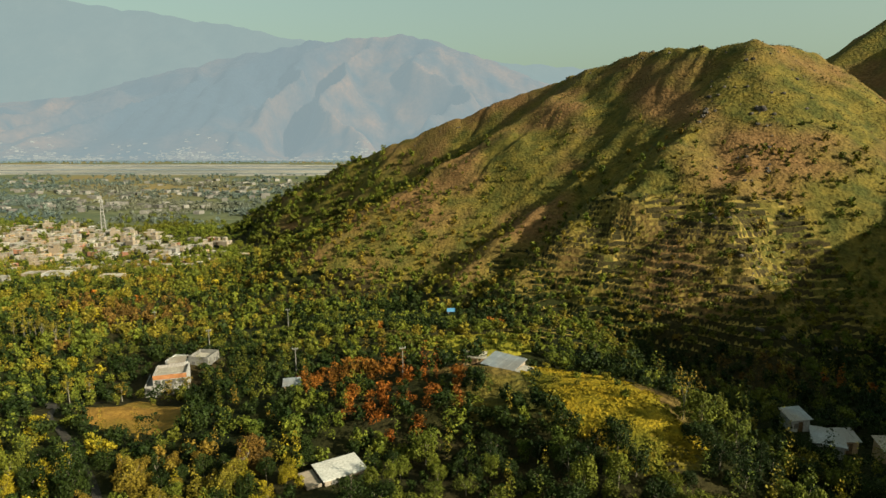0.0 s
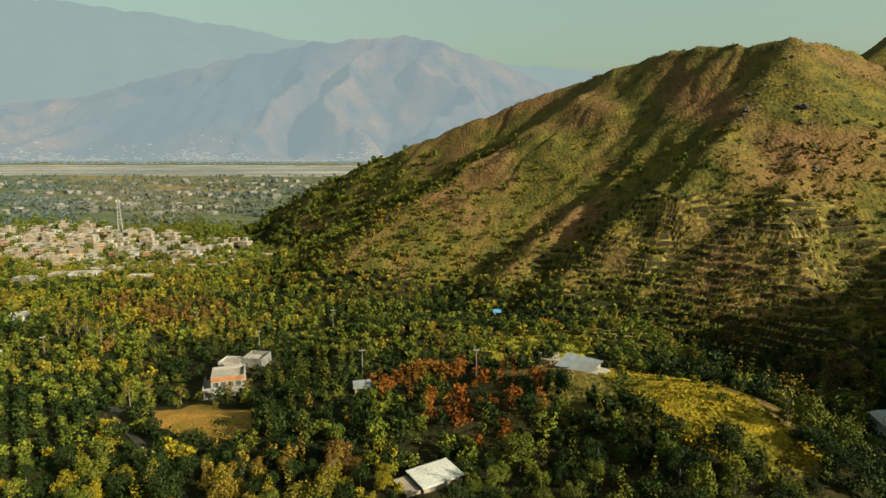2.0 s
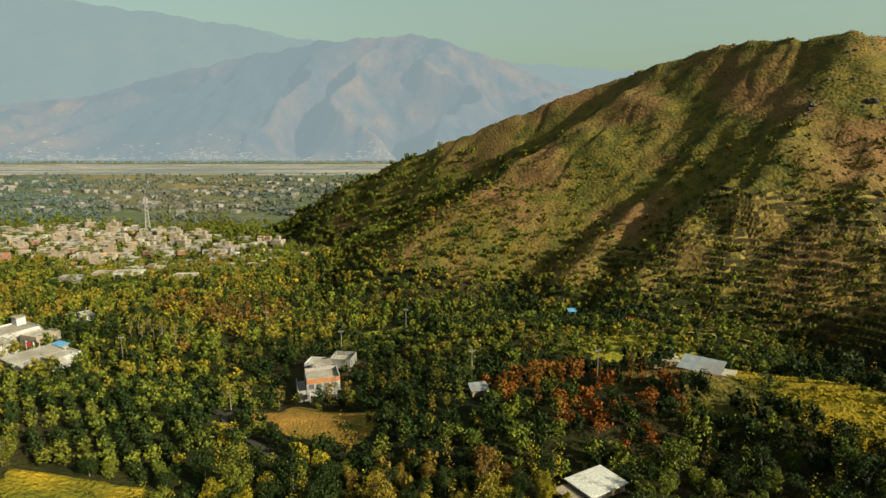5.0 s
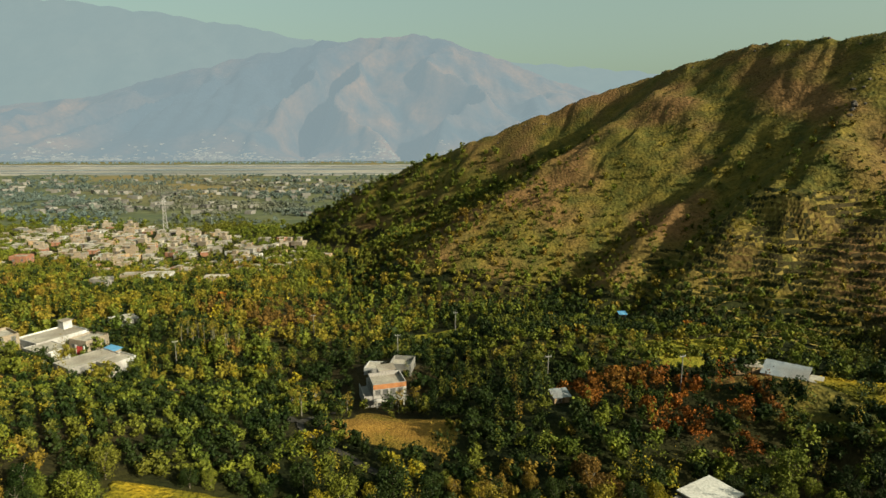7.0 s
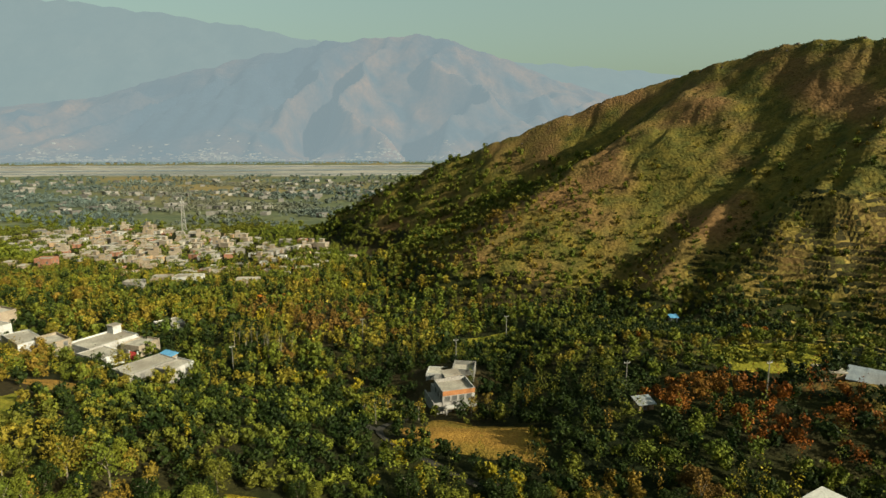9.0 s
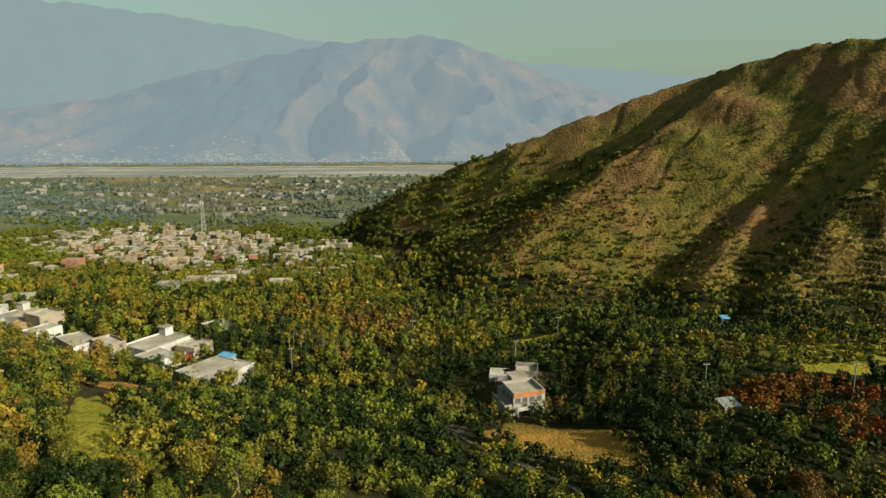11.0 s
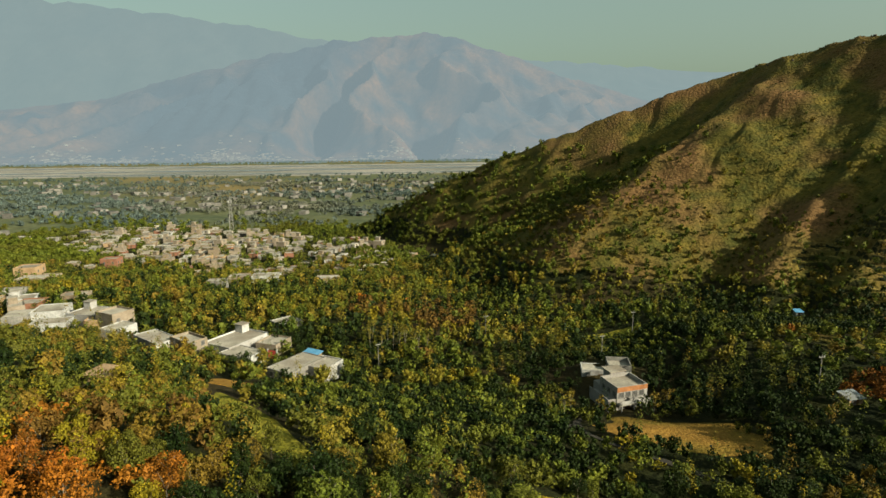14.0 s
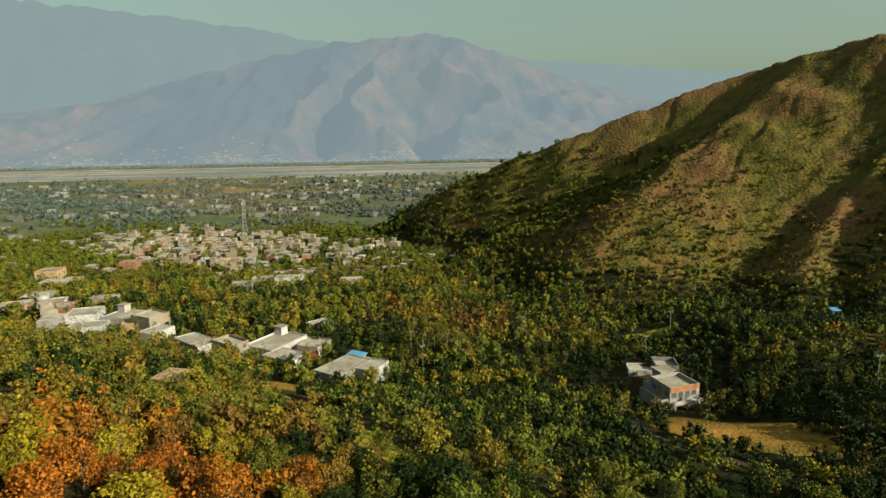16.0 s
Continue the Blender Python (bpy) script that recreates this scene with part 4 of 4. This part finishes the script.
# the trees along the near edge of the valley, each one a thing
NAMES = {"green": "green", "dark": "dark green", "olive": "olive-green", "yellow": "yellowing", "rust": "rust-orange autumn", "russet": "dark russet autumn", "brown": "brown half-bare"}
made = {}
for i in order:
    if i not in single:
        continue
    x, y, kind, tint, r, h = PLANTS[i]
    shape = (kind, tint, rng.randrange(2))
    if shape not in made:
        rs = np.random.RandomState(300 + len(made))
        fun, n = KINDS[kind]
        R0, H0 = (1.3, 8.0) if kind == "tall" else (2.2, 4.6)
        p, quad = leaves(rs, 2600 if kind != "loose" else 1700, fun(rs, R0, H0, n + 6), 0.125 if tint in ("rust", "russet") else 0.14, 1.0 if kind != "tall" else 1.3)
        V = (p[:, None] + quad).reshape(-1, 3)
        made[shape] = (raw_mesh("crown", V, np.arange(len(V)).reshape(-1, 4), [LEAF[tint]]), limbs(rs, R0 * 0.9, H0, 5 if kind != "tall" else 3, 0.13), R0, H0)
        me = bpy.data.meshes.new("trunk")
        made[shape][1].to_mesh(me)
        me.materials.append(BARK)
        made[shape] = (made[shape][0], me, R0, H0)
    crown, trunk, R0, H0 = made[shape]
    tree = new("tree")
    tagged(tree, f"{NAMES[tint]} {'slender poplar' if kind == 'tall' else 'broad-crowned tree' if kind == 'round' else 'open-crowned tree'} in the wooded valley", "tree", "valley trees")
    tree.matrix_basis = pose(x, y, float(PZ[i]), 0, 0, rng.uniform(0, 360)) @ Matrix.Diagonal((r / R0, r / R0, h / H0, 1))
    for nm, me in (("crown", crown), ("trunk", trunk)):
        o = new(nm, me)
        o.parent = tree


def stemmed(x, y, h, r, tint, count, label, seed):
    """A tree whose pale stem and limbs show below a thin crown."""
    rs = np.random.RandomState(seed)
    tree = new("tree")
    tagged(tree, label, "tree", "stemmed trees")
    tree.matrix_basis = pose(x, y, level(x, y), 0, 0, rs.uniform(0, 360))
    part("trunk", limbs(rs, r * 0.6, h, 4, 0.10), PALE_BARK, tree, "pale grey stem and limbs")
    p, quad = leaves(rs, count, [(a, b, h * 0.25 + z * 0.75, q) for a, b, z, q in lobes_loose(rs, r, h, 14)], 0.2)
    V = (p[:, None] + quad).reshape(-1, 3)
    o = new("crown", raw_mesh("crown", V, np.arange(len(V)).reshape(-1, 4), [LEAF[tint]]))
    o.parent = tree


PALE_BARK = surface("pale_bark", (0.11, 0.10, 0.08), (0.18, 0.165, 0.135), 0.8, 0.9, bump=0.02)
stemmed(37.4, 85.8, 8.5, 3.0, "olive", 260, "tall half-bare tree with a pale forked trunk", 701)
stemmed(-31, 86.5, 5.5, 2.6, "brown", 200, "low half-bare brown tree by the clearing", 702)
for k in range(11):
    stemmed(-122 + 1.5 * k + rng.uniform(-1, 1), 161 + rng.uniform(-3, 3), rng.uniform(8, 10), 1.6, "olive", 200, "tall thin-stemmed tree with a sparse crown", 710 + k)
for x, y in ((-79, 117), (-77, 121), (-81.5, 120), (-60.5, 121.5), (-57, 124), (-71, 122.5)):
    stemmed(x, y, rng.uniform(4.5, 7), 1.3, "olive", 240, "slender sapling near the white house", 730 + int(x))


def woods(name, chosen, mat, label, arrays):
    """Many plants of one tint joined into one mesh. chosen: rows of x, y, z, radius, height, index of shape."""
    Vs, Fs, base = [], [], 0

    def add(V, F):
        nonlocal base
        Vs.append(V.reshape(-1, 3)), Fs.append(F.reshape(-1, 4) + base)
        base += len(Vs[-1])

    for k, (p, quad, heart) in enumerate(arrays):
        rows = chosen[chosen[:, 5] == k]
        if not len(rows):
            continue
        rs = np.random.RandomState(500 + k)
        a = rs.uniform(0, 6.28, (len(rows), 1))
        c, s = np.cos(a), np.sin(a)
        wide, tall = rows[:, 3:4], rows[:, 4:5]

        def spread(q):
            X = (q[None, :, 0] * c - q[None, :, 1] * s) * wide + rows[:, 0:1]
            Y = (q[None, :, 0] * s + q[None, :, 1] * c) * wide + rows[:, 1:2]
            return np.stack([X, Y, q[None, :, 2] * tall + rows[:, 2:3] - 0.1], -1)

        grow = (np.clip(wide / 2.0, 0.45, 1.4))[:, :, None]
        qx = quad[None, ..., 0] * c[..., None] - quad[None, ..., 1] * s[..., None]
        qy = quad[None, ..., 0] * s[..., None] + quad[None, ..., 1] * c[..., None]
        V = spread(p)[:, :, None] + np.stack([qx * grow, qy * grow, quad[None, ..., 2] * grow], -1)
        add(V, np.arange(V.size // 3).reshape(-1, 4))
        if len(heart):
            # each bough a small block turned on its corner
            turn = np.array(Euler((0.6, 0.7, 0.3)).to_matrix())
            box = (CUBE @ turn.T)[None, None] * np.stack([wide, wide, tall * 0.5], -1)[:, :, None][:, :, 0][:, None] * heart[None, :, 3][..., None, None] * 0.85
            V = spread(heart[:, :3])[:, :, None] + box
            n = V.shape[0] * V.shape[1]
            add(V, CUBE_FACES[None] + (np.arange(n) * 8)[:, None, None])
    if Vs:
        tagged(new(name, raw_mesh(name, np.concatenate(Vs), np.concatenate(Fs), [mat])), label, "trees", kind="stuff")


SHAPES = [crown_kind("round", 1, 320, 0.25), crown_kind("round", 2, 320, 0.25), crown_kind("tall", 3, 220, 0.23), crown_kind("loose", 4, 260, 0.22),
          crown_kind("round", 5, 140, 0.36), crown_kind("tall", 6, 110, 0.31), crown_kind("loose", 7, 120, 0.31),
          crown_kind("round", 8, 46, 0.58), crown_kind("tall", 9, 36, 0.56), crown_kind("loose", 10, 38, 0.52)]
for tint in LEAF:
    rows = []
    for i, (x, y, kind, t, r, h) in enumerate(PLANTS):
        if t == tint and i not in single:
            k = {"round": 0 + (i % 2), "tall": 2, "loose": 3}[kind] if y < 112 and r > 1.66 else {"round": 4, "tall": 5, "loose": 6}[kind] if y < 165 and r > 0.7 else {"round": 7, "tall": 8, "loose": 9}[kind]
            rows.append((x, y, PZ[i], r, h, k))
    woods("woods", np.array(rows), LEAF[tint], f"{NAMES[tint]} trees and bushes covering the valley and slopes", SHAPES)

# plain beyond the town: trees in hedges and clumps, joined
rs = np.random.RandomState(9)
n = 60000
Y = 330 + 800 * rs.uniform(0, 1, n) ** 1.3
X = rs.uniform(-0.80 * Y - 130, 0.12 * Y + 40)
Z = height(X, Y)
keep = (Z < -10) & (Y < 985) & (waves(X, Y, 120, 91, 4) + 0.5 * rs.uniform(-1, 1, n) > 0.06)
keep &= ~((((X + 256) * -0.825 + (Y - 396) * 0.565) / 152) ** 2 + (((X + 256) * -0.565 - (Y - 396) * 0.825) / 62) ** 2 < rs.uniform(0.5, 1.05, n))
X, Y, Z = X[keep][:8000], Y[keep][:8000], Z[keep][:8000]
R = rs.uniform(1.2, 2.9, len(X))
FAR = [crown_kind("round", 11, 22, 0.85), crown_kind("round", 12, 22, 0.85), crown_kind("tall", 13, 14, 0.8)]
rows = np.stack([X, Y, Z, R, R * rs.uniform(1.3, 1.9, len(X)), rs.choice([0, 0, 1, 1, 2], len(X))], -1)
close = Y + rs.uniform(-60, 60, len(X)) < 520
# trees along both banks of the river
n = 3400
Y = np.where(rs.uniform(0, 1, n) < 0.6, rs.uniform(1735, 1935, n), rs.uniform(960, 1195, n))
X = rs.uniform(-0.80 * Y - 130, 0.12 * Y + 40)
bank = waves(X, Y, 150, 93, 3) + 0.4 * rs.uniform(-1, 1, n) > -0.05
X, Y = X[bank], Y[bank]
Z = height(X, Y)
R = rs.uniform(2.0, 4.2, len(X))
banks = np.stack([X, Y, Z, R, R * rs.uniform(1.2, 1.7, len(X)), rs.choice([0, 0, 1, 1, 2], len(X))], -1)
beyond = banks[:, 1] > 1700
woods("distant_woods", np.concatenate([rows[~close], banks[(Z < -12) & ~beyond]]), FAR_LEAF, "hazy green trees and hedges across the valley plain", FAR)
# the far bank's haze comes from the leaves' own emission
woods("distant_woods", banks[(Z < -12) & beyond], HAZY_LEAF, "far-bank trees with pale blue haze added as a glow", FAR)
woods("distant_woods", rows[close], LEAF["green"], "green trees round the town", FAR)
# trees between the town's houses, and behind the near ridge of the hill
rs = np.random.RandomState(10)
X, Y = rs.uniform(-430, -110, 3300), rs.uniform(280, 490, 3300)
Z = height(X, Y)
keep = (Z < -8) & np.array([not blocked(a, b) for a, b in zip(X, Y)])
X, Y, Z = X[keep], Y[keep], Z[keep]
R = rs.uniform(1.1, 2.5, len(X))
woods("town_trees", np.stack([X, Y, Z, R, R * 1.9, rs.choice([7, 8, 9], len(X))], -1), LEAF["green"], "green garden trees between the town's houses", SHAPES)
# wooded nose and far flank of the hill
X, Y = rs.uniform(-190, 90, 9000), rs.uniform(300, 470, 9000)
Z = height(X, Y)
keep = (Z > -15) & (Y < ramp(X, [(-190, 480), (-145, 462), (-81, 438), (8, 396), (66, 377), (84, 350), (105, 330)])) & (rs.uniform(0, 1, 9000) < np.clip(0.62 - Z / 80, 0.0, 0.42))
X, Y, Z = X[keep], Y[keep], Z[keep]
R = rs.uniform(0.9, 2.5, len(X))
woods("hill_woods", np.stack([X, Y, Z, R, R * 1.6, np.full(len(X), 7)], -1), LEAF["green"], "green trees and bushes on the nose of the hill", SHAPES)


# grass tussocks that roughen the open slopes
X, Y = rs.uniform(-60, 190, 17000), rs.uniform(140, 345, 17000)
Z = height(X, Y)
keep = (Z > ramp(Y, [(140, 4), (330, 0)])) & (waves(X, Y, 18, 97, 3) + rs.uniform(-0.6, 0.6, 17000) > -0.1)
X, Y, Z = X[keep], Y[keep], Z[keep]
TUFT = [crown_kind("loose", 21, 5, 0.55), crown_kind("loose", 22, 7, 0.5)]
R = rs.uniform(0.35, 0.85, len(X))
TX, TY = rs.uniform(0, 132, 60000), rs.uniform(136, 222, 60000)
body = hill_body(TX, TY, ramp(TY, [(126, -3.2), (150, -4.6), (185, -5.5), (220, -8.5)]))
cut, step = terrace(TX, TY, body)
lip = (cut > 0.5) & (np.abs(step - np.floor(step) - 0.56) < 0.05) & (waves(TX, TY, 24, 99, 2) > -0.35)
TX, TY = TX[lip][:1500], TY[lip][:1500]
TR = rs.uniform(0.6, 1.1, len(TX))
woods("terrace_grass", np.stack([TX, TY, height(TX, TY) - 0.05, TR, TR * 0.9, rs.choice([0, 1], len(TX))], -1), LIP, "pale dry grass along the lips of the farm terraces", TUFT)
woods("hill_grass", np.stack([X, Y, Z, R, R * 0.8, rs.choice([0, 1], len(X))], -1), TUSSOCK, "dry olive grass tussocks over the hillside", TUFT)

# long grass on the golden knoll
MX, MY = rs.uniform(8, 46, 9000), rs.uniform(68, 120, 9000)
keep = np.array([in_field(p, q, 0.98) for p, q in zip(MX, MY)]) & (waves(MX, MY, 9, 103, 3) > -0.25)
MX, MY = MX[keep][:2600], MY[keep][:2600]
MR = rs.uniform(0.3, 0.6, len(MX))
woods("meadow_grass", np.stack([MX, MY, height(MX, MY), MR, MR * 0.7, rs.choice([0, 1], len(MX))], -1), DRY_GRASS, "tufts of long golden grass on the knoll", TUFT)


# ---- rocks on the hillside ----
def boulder(seed, r):
    bm = bmesh.new()
    bmesh.ops.create_icosphere(bm, subdivisions=2, radius=r)
    for v in bm.verts:
        v.co *= 0.8 + 0.45 * noise.noise(v.co / r * 1.6 + Vector((seed * 9.1, 0, 0)))
        v.co.z *= 0.75
    me = bpy.data.meshes.new("boulder")
    bm.to_mesh(me)
    bm.free()
    me.materials.append(ROCK)
    return me


stones = [boulder(i, 1.0) for i in range(5)]
rng = random.Random(5)
spots_rock = [(122, 232.5, 2.2), (121, 234, 1.6), (104, 240, 1.8), (102.5, 238.5, 1.3), (105, 242, 1.2), (100, 236, 1.1)]
for _ in range(150):
    u = rng.random()
    (x0, y0, _z), (x1, y1, _w) = rng.choice(list(zip(MAIN_RIDGE[3:], MAIN_RIDGE[4:])) + list(zip(EAST_SPUR, EAST_SPUR[1:])) + list(zip(SOUTH_SPUR[:3], SOUTH_SPUR[1:3])))
    spots_rock.append((x0 + u * (x1 - x0) + rng.gauss(0, 7), y0 + u * (y1 - y0) + rng.gauss(0, 7), rng.choice((0.4, 0.5, 0.6, 0.8, 1.1))))
for x, y, s in spots_rock:
    o = tagged(new("boulder", rng.choice(stones)), "weathered grey boulder bedded in dry hillside grass", "rock", "hillside boulders")
    o.matrix_basis = pose(x, y, level(x, y) + 0.1 * s, 0, 0, rng.uniform(0, 360)) @ Matrix.Diagonal((s, s * rng.uniform(0.7, 1.2), s, 1))

# ---- far settlements ----
def far_houses(name, rows, label, mat):
    """Small flat-roofed blocks with dark openings, joined: far settlements. rows: x, y, z, width, depth, height, turn."""
    P = np.array(rows)
    cube = np.array([(x, y, z) for z in (-0.5, 1) for x, y in ((-0.5, -0.5), (0.5, -0.5), (0.5, 0.5), (-0.5, 0.5))])
    quads = np.array([(4, 5, 6, 7), (0, 1, 5, 4), (1, 2, 6, 5), (2, 3, 7, 6), (3, 0, 4, 7)])
    c, s = np.cos(P[:, 6:7]), np.sin(P[:, 6:7])
    a, b = cube[None, :, 0] * P[:, 3:4], cube[None, :, 1] * P[:, 4:5]
    V = np.stack([a * c - b * s + P[:, 0:1], a * s + b * c + P[:, 1:2], cube[None, :, 2] * P[:, 5:6] + P[:, 2:3]], -1).reshape(-1, 3)
    F = (quads[None] + (np.arange(len(P)) * 8)[:, None, None]).reshape(-1, 4)
    tagged(new(name, raw_mesh(name, V, F, [mat])), label, "houses", kind="stuff")


FARWALL = surface("far_pale_walls", (0.092, 0.087, 0.081), (0.144, 0.136, 0.124), 20, 0.9, island=0.35)
rs = np.random.RandomState(14)
rows = []
for cx, cy, sx, sy, n in ((-420, 640, 60, 25, 60), (-300, 620, 90, 30, 70), (-520, 800, 120, 30, 60), (-250, 800, 110, 26, 110), (-340, 720, 90, 20, 50), (-640, 900, 140, 40, 70), (-160, 930, 110, 36, 100), (-420, 1010, 150, 30, 60), (-560, 520, 50, 30, 40), (-800, 1000, 120, 40, 40), (-480, 440, 40, 20, 16)):
    for _ in range(int(n * 0.36)):
        x, y = cx + sx * rs.normal(), cy + sy * rs.normal()
        z = level(x, y)
        if z < -12 and y < RIVER_NEAR - 30:
            rows.append((x, y, z, rs.uniform(6, 11), rs.uniform(5, 9), rs.uniform(2.5, 4.5), rs.uniform(0, 3)))
far_houses("distant_houses", rows, "scattered pale flat-roofed houses across the valley plain", FARWALL)
# These walls emit a little to carry the haze before the mountain.
HAZY_WALL = surface("far_walls_haze_glow", (0.018, 0.017, 0.014), (0.045, 0.041, 0.034), 20, 0.9, island=0.5, glow=0.178, glow_colour=(0.74, 0.78, 0.80))
rows = []
for _ in range(620):
    cx, high = ((-1470, 150), (-1390, 120), (-1300, 60), (-1180, 40), (-880, 90), (-830, 60), (-670, 40), (-430, 45), (-240, 110), (-150, 90), (40, 60))[rs.randint(11)]
    x, y = cx + rs.choice((40, 120)) * rs.normal(), 1942 + abs(rs.normal()) * high * rs.uniform(0.3, 1.2)
    z = float(massif_height(np.array([x]), np.array([y]), FIRST, 1930, 3000, 0.75, 60)[0])
    rows.append((x, y, z - 1.5, rs.uniform(6, 15), rs.uniform(6, 12), rs.uniform(1.8, 3.6), rs.uniform(0, 3)))
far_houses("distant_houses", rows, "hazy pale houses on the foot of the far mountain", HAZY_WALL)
